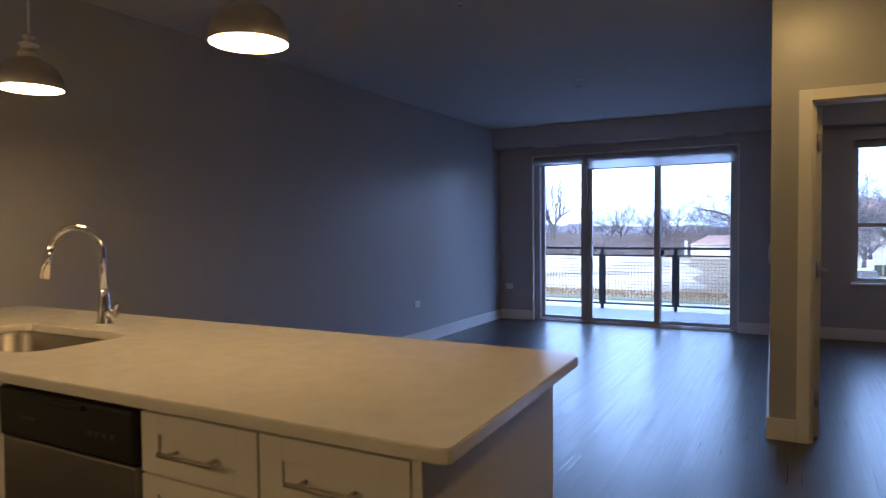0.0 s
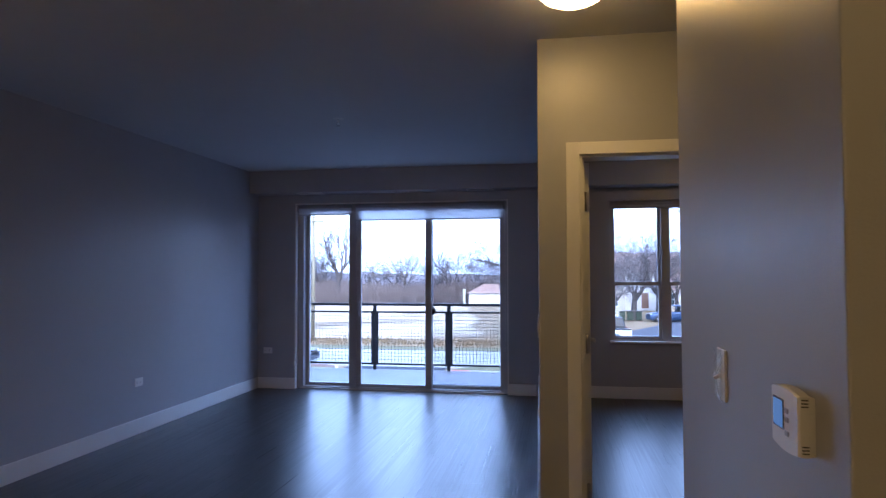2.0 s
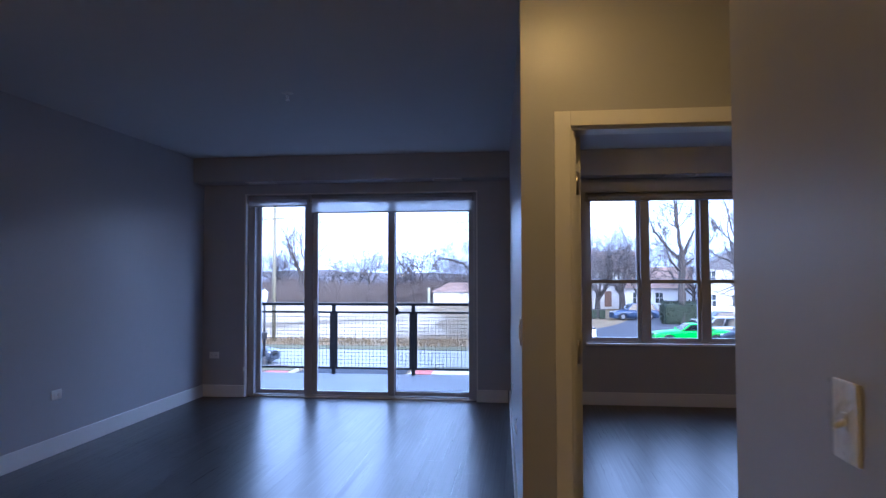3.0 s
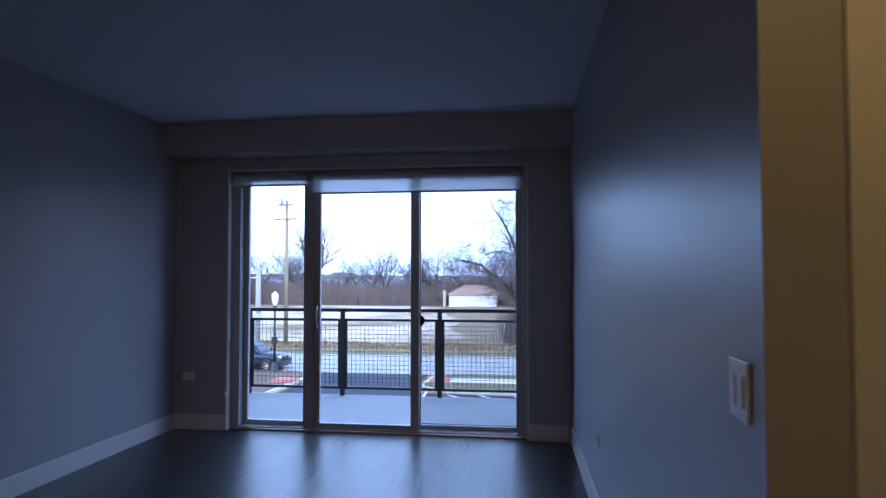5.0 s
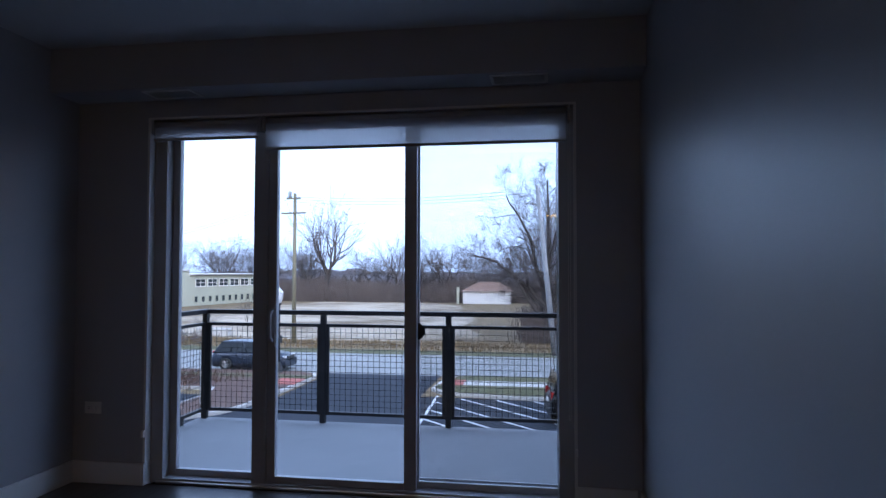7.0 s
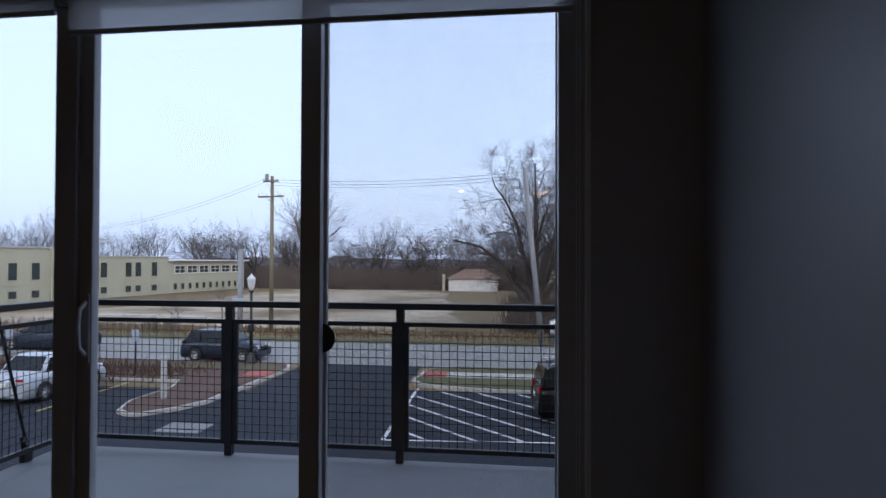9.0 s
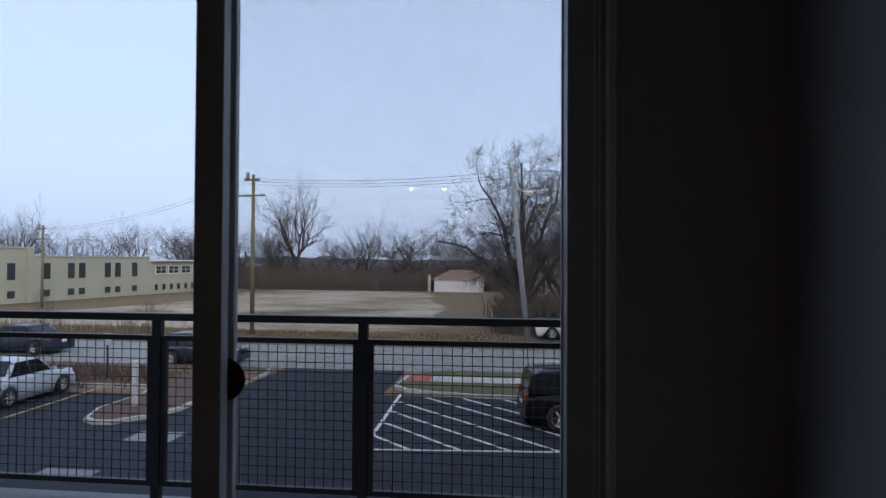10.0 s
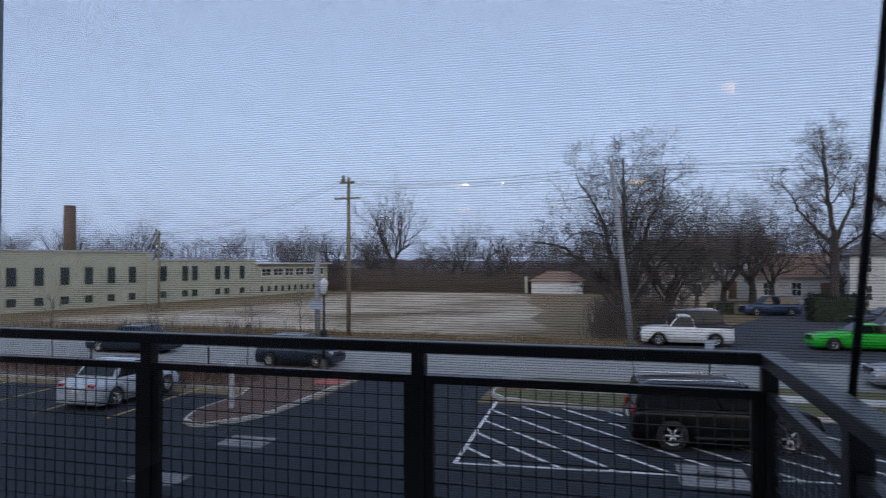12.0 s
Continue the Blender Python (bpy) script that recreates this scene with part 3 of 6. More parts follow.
def faucet(x, y, z):
    f = thing("faucet", (x, y, z), "tall chrome gooseneck pull-down kitchen faucet", "faucet")
    bm = lathe(bmesh.new(), [(0.0, 0), (0.034, 0), (0.034, 0.008), (0.026, 0.014), (0.025, 0.10), (0.021, 0.13), (0.016, 0.15), (0.0, 0.15)], seg=24)
    part("base", bm, CHROME, f)
    ux, uy = -0.86, -0.5
    pts = [(0, 0, 0.13), (0, 0, 0.31)]
    pts += [(ux * 0.115 * (1 - math.cos(radians(a))), uy * 0.115 * (1 - math.cos(radians(a))), 0.31 + 0.115 * math.sin(radians(a))) for a in range(12, 169, 12)]
    part("neck", tube(bmesh.new(), pts, 0.0145, 14), CHROME, f)
    e = pts[-1]
    part("spray_head", tube(bmesh.new(), [e, (e[0] + ux * 0.012, e[1] + uy * 0.012, e[2] - 0.04), (e[0] + ux * 0.025, e[1] + uy * 0.025, e[2] - 0.13)], lambda k: 0.016 + 0.004 * k, 14), CHROME, f)
    bm = tube(bmesh.new(), [(0.018, 0.0, 0.05), (0.085, -0.008, 0.052)], 0.019, 14)
    tube(bm, [(0.08, -0.006, 0.058), (0.098, -0.012, 0.085), (0.108, -0.014, 0.1)], 0.0065)
    part("lever", bm, CHROME, f)


faucet(-2.46, 3.22, 0.915)


def bar_pull(parent, x, y, z, w):
    bm = rod(bmesh.new(), (x - w / 2, y - 0.032, z), (x + w / 2, y - 0.032, z), 0.006, seg=12)
    for sx in (-1, 1):
        rod(bm, (x + sx * w * 0.34, y, z), (x + sx * w * 0.34, y - 0.032, z), 0.005, seg=10)
    return part("bar_pull", bm, NICKEL, parent, "brushed nickel bar pull")


def shaker(name, x0, x1, y, z0, z1, parent, rail=0.055):
    """A front with a raised border and a recessed field."""
    k = rail * 0.8
    front = part(name, B(x0 + rail, x1 - rail, y - 0.013, y, z0 + k, z1 - k), CABINET, parent)
    for a, b in ((x0, x0 + rail), (x1 - rail, x1)):
        part("stile", B(a, b, y - 0.02, y, z0, z1, bevel=0.0015), CABINET, front)
    for a, b in ((z1 - k, z1), (z0, z0 + k)):
        part("rail", B(x0 + rail, x1 - rail, y - 0.02, y, a, b, bevel=0.0015), CABINET, front)
    return front


def base_cabinet(x0, x1, kind):
    c = thing("base_cabinet", ((x0 + x1) / 2, 2.52, 0.0), "white shaker base cabinet with bar pulls", "cabinet", "peninsula cabinets")
    w = (x1 - x0) / 2
    bm = B(-w + 0.001, w - 0.001, 0.0, 0.58, 0.10, 0.70 if kind == "sink" else 0.88)
    box(bm, -w + 0.001, w - 0.001, 0.06, 0.56, 0.0, 0.10)
    if kind == "sink":
        box(bm, -w + 0.001, w - 0.001, 0.0, 0.04, 0.70, 0.88)
    part("body", bm, CABINET, c)
    if kind == "drawer":
        d = shaker("drawer_front", -w + 0.003, w - 0.003, 0.0, 0.715, 0.868, c, 0.065)
        bar_pull(d, 0.0, -0.02, 0.782, 0.19)
        k = shaker("cabinet_door", -w + 0.003, w - 0.003, 0.0, 0.115, 0.708, c)
        bm = rod(bmesh.new(), (w - 0.04, -0.05, 0.50), (w - 0.04, -0.05, 0.66), 0.006, seg=12)
        part("bar_pull", bm, NICKEL, k)
    else:
        shaker("false_front", -w + 0.003, w - 0.003, 0.0, 0.715, 0.868, c, 0.065)
        for a, b in ((-w + 0.003, -0.0015), (0.0015, w - 0.003)):
            shaker("cabinet_door", a, b, 0.0, 0.115, 0.708, c)
    return c


base_cabinet(-0.86, -0.46, "drawer")
base_cabinet(-1.262, -0.862, "drawer")
base_cabinet(-2.95, -1.885, "sink")
base_cabinet(LEFT + 0.003, -2.952, "drawer")
tagged(part("end_panel", B(-0.458, -0.435, 2.50, 3.28, 0.0, 0.882, bevel=0.002), CABINET), "white painted panel closing the peninsula end", "end panel")
tagged(part("back_panel", B(LEFT + 0.003, -0.46, 3.13, 3.155, 0.0, 0.882), CABINET), "white painted panel behind the peninsula cabinets", "back panel")


def dishwasher(x0, x1):
    d = thing("dishwasher", ((x0 + x1) / 2, 2.52, 0.0), "stainless steel dishwasher with black control panel", "dishwasher")
    w = (x1 - x0) / 2
    part("body", B(-w + 0.004, w - 0.004, 0.005, 0.56, 0.03, 0.872), BLACK, d)
    part("door", B(-w + 0.006, w - 0.006, -0.03, 0.003, 0.12, 0.722, bevel=0.006), STEEL, d, "brushed stainless door")
    bm = B(-w + 0.004, w - 0.004, -0.038, 0.003, 0.726, 0.868, bevel=0.01)
    p = part("control_panel", bm, BLACK, d, "glossy black control panel")
    part("latch_grip", B(-0.11, 0.11, -0.046, -0.036, 0.845, 0.862, bevel=0.004), BLACK, p)
    for i in range(4):
        part("button", B(0.12 + i * 0.032, 0.14 + i * 0.032, -0.041, -0.037, 0.785, 0.797, bevel=0.002), DARK_GREY, p)
    part("badge", B(-0.19, -0.11, -0.0405, -0.037, 0.79, 0.797), DARK_GREY, p)
    part("toe_kick", B(-w + 0.006, w - 0.006, 0.03, 0.05, 0.0, 0.115), BLACK, d)


dishwasher(-1.88, -1.265)


# ---- lamps ----
def pendant(x, y, z):
    p = thing("pendant_lamp", (x, y, TOP), "lit brushed nickel dome pendant on a stem", "pendant lamp", "pendants over the peninsula")
    b = z - TOP
    prof = [(0.126, 0.0), (0.1255, 0.018), (0.119, 0.052), (0.103, 0.083), (0.076, 0.108), (0.05, 0.122), (0.034, 0.128)]
    bm = lathe(bmesh.new(), prof, (0, 0, b), 40)
    lathe(bm, [(r - 0.003, h - 0.001) for r, h in prof][::-1], (0, 0, b), 40)
    lathe(bm, [(0.126, 0.0), (0.123, 0.0)], (0, 0, b), 40)
    part("shade", bm, NICKEL, p, "brushed nickel bell shade")
    part("socket", lathe(bmesh.new(), [(0.034, 0.128), (0.041, 0.134), (0.041, 0.150), (0.031, 0.155), (0.031, 0.176), (0.037, 0.178), (0.037, 0.184), (0.022, 0.188), (0.014, 0.205), (0.022, 0.209), (0.022, 0.216), (0.008, 0.226), (0.0, 0.226)], (0, 0, b), 24), NICKEL, p)
    part("stem", rod(bmesh.new(), (0, 0, b + 0.22), (0, 0, -0.02), 0.005, seg=10), NICKEL, p)
    part("canopy", lathe(bmesh.new(), [(0.0, -0.025), (0.055, -0.022), (0.06, 0.0)], seg=28), NICKEL, p)
    part("diffuser", lathe(bmesh.new(), [(0.0, 0.004), (0.08, 0.004), (0.120, 0.008), (0.117, 0.016), (0.0, 0.016)], (0, 0, b), 32), PENDANT_GLOW, p, "glowing warm diffuser")


pendant(-1.36, 3.0, 1.925)
pendant(-2.58, 3.0, 1.91)


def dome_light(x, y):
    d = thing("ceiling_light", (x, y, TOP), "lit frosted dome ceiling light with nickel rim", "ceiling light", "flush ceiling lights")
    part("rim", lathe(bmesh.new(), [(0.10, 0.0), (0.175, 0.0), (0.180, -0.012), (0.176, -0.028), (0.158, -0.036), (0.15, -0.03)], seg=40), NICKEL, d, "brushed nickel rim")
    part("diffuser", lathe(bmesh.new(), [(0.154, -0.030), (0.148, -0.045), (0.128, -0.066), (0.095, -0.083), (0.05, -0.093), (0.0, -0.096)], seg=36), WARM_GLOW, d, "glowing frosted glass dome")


dome_light(0.24, 5.22)
dome_light(1.71, 8.26)
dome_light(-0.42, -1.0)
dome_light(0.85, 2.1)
for i in range(3):
    s = thing("downlight", (-3.43 + i * 0.68, -0.9, TOP), "lit recessed ceiling downlight", "downlight", "kitchen downlights")
    part("trim_ring", lathe(bmesh.new(), [(0.045, -0.002), (0.075, -0.006), (0.078, 0.0)], seg=28), TRIM, s)
    part("lens", lathe(bmesh.new(), [(0.0, -0.026), (0.025, -0.021), (0.045, -0.004)], seg=24), SPOT_GLOW, s)


# ---- small fittings ----
def wall_plate(name, at, facing, label, category, group, kind):
    """A cover plate on a wall, facing along +x, -x or -y: its screwless face carries sockets or rockers."""
    turn = {"+x": 90, "-x": -90, "-y": 0}[facing]
    p = thing(name, at, label, category, group, turn)
    w, h = {"outlet": (0.115, 0.075), "toggle": (0.075, 0.12), "double": (0.118, 0.12)}[kind]
    part("cover_plate", B(-w / 2, w / 2, -0.006, 0.0, -h / 2, h / 2, bevel=0.0025), PLATE, p)
    if kind == "outlet":
        for sx in (-0.026, 0.026):
            s = part("socket", B(sx - 0.017, sx + 0.017, -0.009, -0.004, -0.014, 0.014, bevel=0.003), PLATE, p)
            # raised black bars: the shade of the pin holes as colour
            for dz in (-0.006, 0.006):
                part("slot_shade", B(sx - 0.006, sx + 0.004, -0.0095, -0.0085, dz - 0.0012, dz + 0.0012), BLACK, s)
    elif kind == "toggle":
        part("toggle_surround", B(-0.006, 0.006, -0.0075, -0.004, -0.013, 0.013, bevel=0.001), PLATE, p)
        bm = bmesh.new()
        rod(bm, (0, -0.004, 0.0), (0, -0.021, -0.009), 0.0055, 0.004, 10)
        part("toggle", bm, PLATE, p)
        # loose protective film, creased along both edges
        r = random.Random(4)
        rows, cols = 14, 9
        bm = bmesh.new()
        net = [[bm.verts.new((-w / 2 + w * c / (cols - 1), -0.0085 - 0.006 * r.random() * (1.6 if c in (1, cols - 2) else 0.5) - (0.014 if c == cols // 2 and abs(k - 6) < 2 else 0.0), -h / 2 + h * k / (rows - 1))) for c in range(cols)] for k in range(rows)]
        for k in range(rows - 1):
            for c in range(cols - 1):
                bm.faces.new((net[k][c], net[k][c + 1], net[k + 1][c + 1], net[k + 1][c]))
        part("film", bm, GLASS, p, "crinkled clear protective film")
    else:
        for sx in (-0.024, 0.024):
            part("rocker", B(sx - 0.017, sx + 0.017, -0.011, -0.004, -0.033, 0.033, bevel=0.003), PLATE, p)
        for dz in (-0.048, 0.048):
            part("screw", lathe(bmesh.new(), [(0.0, 0.0015), (0.003, 0.001), (0.0035, 0.0)], (0, -0.006, dz), 10, (0, -1, 0)), PLATE, p)
    return p


wall_plate("outlet", (LEFT, 7.73, 0.46), "+x", "white horizontal duplex outlet on grey wall", "outlet", "wall outlets", "outlet")
wall_plate("outlet", (-3.40, FRONT, 0.47), "-y", "white horizontal duplex outlet on grey wall", "outlet", "wall outlets", "outlet")
wall_plate("outlet", (0.0105, 8.35, 0.47), "-x", "white horizontal duplex outlet on grey wall", "outlet", "wall outlets", "outlet")
wall_plate("outlet", (0.043, 7.02, 0.47), "-x", "white horizontal duplex outlet on grey wall", "outlet", "wall outlets", "outlet")
wall_plate("light_switch", (0.069, 6.02, 1.14), "-x", "white double rocker switch beside the bedroom door", "light switch", "light switches", "double")
wall_plate("light_switch", (0.545, 4.03, 1.19), "-x", "white toggle light switch still wrapped in clear film", "light switch", "light switches", "toggle")

t = thing("thermostat", (0.545, 3.535, 1.193), "white wall thermostat with a lit blue display", "thermostat", turn=-90)
part("back_plate", B(-0.058, 0.058, -0.009, 0.0, -0.046, 0.044, bevel=0.002), PLATE, t)
# housing with bowed top and bottom edges
bm = bmesh.new()
arc = [(-0.060 + 0.120 * i / 12, 0.046 + 0.006 * (1 - ((i - 6) / 6) ** 2)) for i in range(13)]
ring = arc + [(x, -z) for x, z in arc[::-1]]
near = [bm.verts.new((x * 0.97, -0.027, z * 0.97)) for x, z in ring]
mid = [bm.verts.new((x, -0.023, z)) for x, z in ring]
far = [bm.verts.new((x, -0.008, z)) for x, z in ring]
bm.faces.new(near), bm.faces.new(far[::-1])
for a, b in ((near, mid), (mid, far)):
    for i in range(len(ring)):
        bm.faces.new((a[i], b[i], b[(i + 1) % len(ring)], a[(i + 1) % len(ring)]))
bmesh.ops.recalc_face_normals(bm, faces=bm.faces[:])
housing = part("housing", bm, PLATE, t)
part("display_bezel", B(-0.048, 0.0, -0.0285, -0.0265, -0.018, 0.031, bevel=0.0005), DARK_GREY, t, "dark rim round the display")
part("display", B(-0.045, -0.003, -0.0295, -0.028, -0.015, 0.028), LCD, t, "lit blue display")
for z in (0.016, 0.002, -0.020):
    part("button", B(0.008, 0.022, -0.0295, -0.0265, z - 0.004, z + 0.004, bevel=0.001), GREY_VINYL, t, "grey button")
# dark strips on the closed side, painted as the shade in vent openings
for z0 in (-0.041, 0.030):
    for k in range(3):
        part("vent_slot_shade", B(0.0596, 0.0607, -0.021, -0.011, z0 + k * 0.005, z0 + k * 0.005 + 0.002), DARK_GREY, housing)


def sprinkler(x, y):
    s = thing("sprinkler", (x, y, TOP), "small white ceiling sprinkler head", "sprinkler", "sprinklers")
    part("escutcheon", lathe(bmesh.new(), [(0.0, -0.006), (0.03, -0.005), (0.042, 0.0)], seg=24), TRIM, s)
    bm = rod(bmesh.new(), (0, 0, -0.005), (0, 0, -0.03), 0.008)
    for a in (0, math.pi):
        tube(bm, [(0.012 * math.cos(a), 0, -0.028), (0.016 * math.cos(a), 0, -0.042), (0.003 * math.cos(a), 0, -0.056)], 0.0022, 6)
    part("head", bm, CHROME, s)
    part("deflector", lathe(bmesh.new(), [(0.0, -0.056), (0.016, -0.056), (0.016, -0.059), (0.0, -0.059)], seg=14), CHROME, s)


sprinkler(-1.57, 7.42)
sprinkler(-1.55, 4.9)
sprinkler(1.45, 7.5)


def ceiling_vent(x, y, z):
    v = thing("ceiling_vent", (x, y, z), "white louvred air vent under the bulkhead", "vent", "air vents")
    bm = bmesh.new()
    for a in ((-0.16, 0.16, -0.085, -0.066), (-0.16, 0.16, 0.066, 0.085), (-0.16, -0.141, -0.066, 0.066), (0.141, 0.16, -0.066, 0.066)):
        box(bm, *a, -0.006, 0.0)
    part("vent_frame", bm, TRIM, v)
    # black sheet in place of an opening: the duct's shade put into colour
    part("backing", B(-0.141, 0.141, -0.066, 0.066, -0.0015, -0.0005), BLACK, v, "black sheet painted for the shade inside the duct")
    for i in range(7):
        bm = B(-0.14, 0.14, -0.008, 0.008, -0.0007, 0.0007)
        bmesh.ops.transform(bm, matrix=pose(0, -0.054 + i * 0.018, -0.006, 35), verts=bm.verts[:])
        part("slat", bm, TRIM, v)


ceiling_vent(-0.70, 9.975, 2.42)
ceiling_vent(-2.80, 9.975, 2.42)
ceiling_vent(1.75, 9.975, 2.42)
d = thing("smoke_detector", (-0.35, 4.97, TOP), "white round smoke detector on the ceiling", "smoke detector")
part("housing", lathe(bmesh.new(), [(0.068, 0.0), (0.066, -0.02), (0.052, -0.034), (0.0, -0.037)], seg=28), TRIM, d)


# ---- balcony ----
RY, RX0, RX1, SLAB = 11.985, -3.68, -0.26, -0.02
structure("balcony_slab", B(RX0 - 0.07, RX1 + 0.07, OUT, RY + 0.06, SLAB - 0.2, SLAB, bevel=0.01), CONCRETE, "bare concrete balcony slab", "balcony")


def railing():
    r = thing("balcony_railing", ((RX0 + RX1) / 2, RY, SLAB), "black metal balcony railing with welded wire mesh", "railing")
    ox, oy, oz = (RX0 + RX1) / 2, RY, SLAB
    xs = [RX0 + i * (RX1 - RX0) / 3 for i in range(4)]

    def rel(x0, x1, y0, y1, z0, z1, bevel=0.0):
        return B(x0 - ox, x1 - ox, y0 - oy, y1 - oy, z0 - oz, z1 - oz, bevel=bevel)

    def post(x, y):
        part("post", rel(x - 0.024, x + 0.024, y - 0.024, y + 0.024, SLAB, 0.95, bevel=0.003), RAIL, r)

    for x in xs:
        post(x, RY)
    for x in (RX0, RX1):
        for y in (11.2, 10.42):
            post(x, y)
    part("top_rail", rel(RX0 - 0.03, RX1 + 0.03, RY - 0.03, RY + 0.03, 0.945, 0.985, bevel=0.005), RAIL, r)
    for x in (RX0, RX1):
        part("top_rail", rel(x - 0.03, x + 0.03, OUT + 0.01, RY - 0.031, 0.945, 0.985, bevel=0.005), RAIL, r)

    def panel(a, b, along_x, fixed):
        """A framed panel of welded wire between two posts."""
        z0, z1, w = 0.055, 0.865, 0.028
        lo, hi = a + 0.026, b - 0.026

        def bar(u0, u1, v0, v1):
            return (u0, u1, fixed - 0.014, fixed + 0.014, v0, v1) if along_x else (fixed - 0.014, fixed + 0.014, u0, u1, v0, v1)
        bm = bmesh.new()
        for q in (bar(lo, lo + w, z0, z1), bar(hi - w, hi, z0, z1), bar(lo + w, hi - w, z1 - w, z1), bar(lo + w, hi - w, z0, z0 + w)):
            box(bm, q[0] - ox, q[1] - ox, q[2] - oy, q[3] - oy, q[4] - oz, q[5] - oz)
        f = part("panel_frame", bm, RAIL, r)
        bm = bmesh.new()
        n = round((hi - lo - 2 * w) / 0.0508)
        for i in range(1, n):
            u = lo + w + i * (hi - lo - 2 * w) / n
            p0, p1 = ((u, fixed), (u, fixed)) if along_x else ((fixed, u), (fixed, u))
            rod(bm, (p0[0] - ox, p0[1] - oy, z0 + w - oz), (p1[0] - ox, p1[1] - oy, z1 - w - oz), 0.0026, seg=6)
        m = round((z1 - z0 - 2 * w) / 0.0508)
        for i in range(1, m):
            z = z0 + w + i * (z1 - z0 - 2 * w) / m - oz
            e0, e1 = ((lo + w, fixed + 0.004), (hi - w, fixed + 0.004)) if along_x else ((fixed + 0.004, lo + w), (fixed + 0.004, hi - w))
            rod(bm, (e0[0] - ox, e0[1] - oy, z), (e1[0] - ox, e1[1] - oy, z), 0.0026, seg=6)
        part("wire_mesh", bm, RAIL, f, "black welded wire mesh")

    for a, b in zip(xs, xs[1:]):
        panel(a, b, True, RY)
    for x in (RX0, RX1):
        panel(11.2, RY, False, x)
        panel(10.42, 11.2, False, x)


railing()
for x, dx in ((RX0, -0.055), (RX1, 0.055)):
    h = thing("hanger_rod", (x + dx, 11.66, SLAB), "black steel balcony hanger rod with clevis", "hanger rod", "balcony hanger rods")
    part("rod", rod(bmesh.new(), (0, 0, 0.12), (0, OUT - 11.66, 4.5), 0.0095), RAIL, h)
    bm = B(-0.02, 0.02, -0.035, 0.035, 0.0, 0.06, bevel=0.004)
    rod(bm, (0, 0, 0.05), (0, -0.035, 0.17), 0.022, 0.016)
    part("clevis", bm, RAIL, h)


# ---- floor planks ----
PW, PL = 0.1525, 1.22
plank_mesh = mesh_of("plank", B(-PW / 2 + 0.0002, PW / 2 - 0.0002, -PL / 2 + 0.0002, PL / 2 - 0.0002, -0.008, 0.0, bevel=0.0003), PLANK)
floor = bpy.data.objects["floor"]
rng = random.Random(5)
rest = bmesh.new()
row, x = 0, LEFT + PW / 2
while x - PW / 2 < BED_R:
    y = BACK - rng.random() * PL
    while y < FRONT + 0.03:
        y0, y1 = max(y, BACK), min(y + PL, FRONT + 0.03)
        if y1 - y0 > 0.05:
            whole = y1 - y0 > PL - 0.001
            if whole and x < 0.0 and y0 > 2.4:
                piece("plank", plank_mesh, floor, (x, (y0 + y1) / 2, 0))
            else:
                box(rest, x - PW / 2 + 0.0002, x + PW / 2 - 0.0002, y0 + 0.0002, y1 - 0.0002, -0.008, 0.0)
        y += PL
    x += PW
tagged(part("plank_field", rest, PLANK_REST, floor), kind="stuff")


# ---- outdoors: ground and roads ----
G = -3.5                                # ground level under the second floor
# rest of the apartment block, unseen; added to screen cars and lot from skylight
bm = bmesh.new()
for x0, x1, z0, z1 in ((-30, 12, G - 0.3, -0.31), (-30, LEFT - 0.21, -0.31, TOP + 0.31), (BED_R + 0.21, 12, -0.31, TOP + 0.31), (-30, 12, TOP + 0.31, 4.6)):
    box(bm, x0, x1, OUT - 0.33, OUT - 0.03, z0, z1)
structure("wall_facade_blocker", bm, TAN_BRICK, "unseen tan brick outer wall added to block sky light", "wall")
structure("ground", B(-900, 900, OUT + 0.02, 1600, G - 0.5, G), GRASS, "flat winter ground with dry grass", "ground")


def sheet(name, outline, z, mat, label, category):
    return structure(name, prism(bmesh.new(), outline, G - 0.02, G + z), mat, label, category)


def rect(x0, x1, y0, y1):
    return ((x0, y0), (x1, y0), (x1, y1), (x0, y1))


sheet("parking_lot", ((-70, OUT + 0.05), (40, OUT + 0.05), (40, 31.2), (-5.4, 31.2), (-5.4, 36.2), (-10.75, 36.2), (-10.75, 30.2), (-70, 30.2)), 0.008, ASPHALT, "dark asphalt parking lot", "parking lot")
sheet("road", rect(-160, 160, 36.2, 43.6), 0.004, ROAD, "pale worn concrete road", "road")
sheet("side_street", ((4.6, 43.6), (12.8, 43.6), (17.5, 60), (34, 118), (26, 118), (9.5, 66), (5.6, 58)), 0.012, SIDE_STREET, "grey asphalt side street", "road")
sheet("car_park_apron", ((0.3, 45.2), (4.59, 45.2), (5.3, 57), (0.3, 57)), 0.010, SIDE_STREET, "asphalt apron with parked cars", "road")
sheet("gravel_lot", ((-46, 50.2), (-30, 51.6), (-16, 50.2), (-6, 51.5), (-5.5, 56), (-8, 64), (-7.5, 72), (-11, 84), (-12, 96), (-17, 104), (-36, 105), (-39, 92), (-37, 78), (-40, 66), (-47, 56)), 0.006, GRAVEL, "pale gravel lot with dry grass patches", "gravel lot")
sheet("verge_grass", rect(-160, 0.2, 43.62, 45.6), 0.016, GREEN_GRASS, "roadside grass strip", "grass verge")


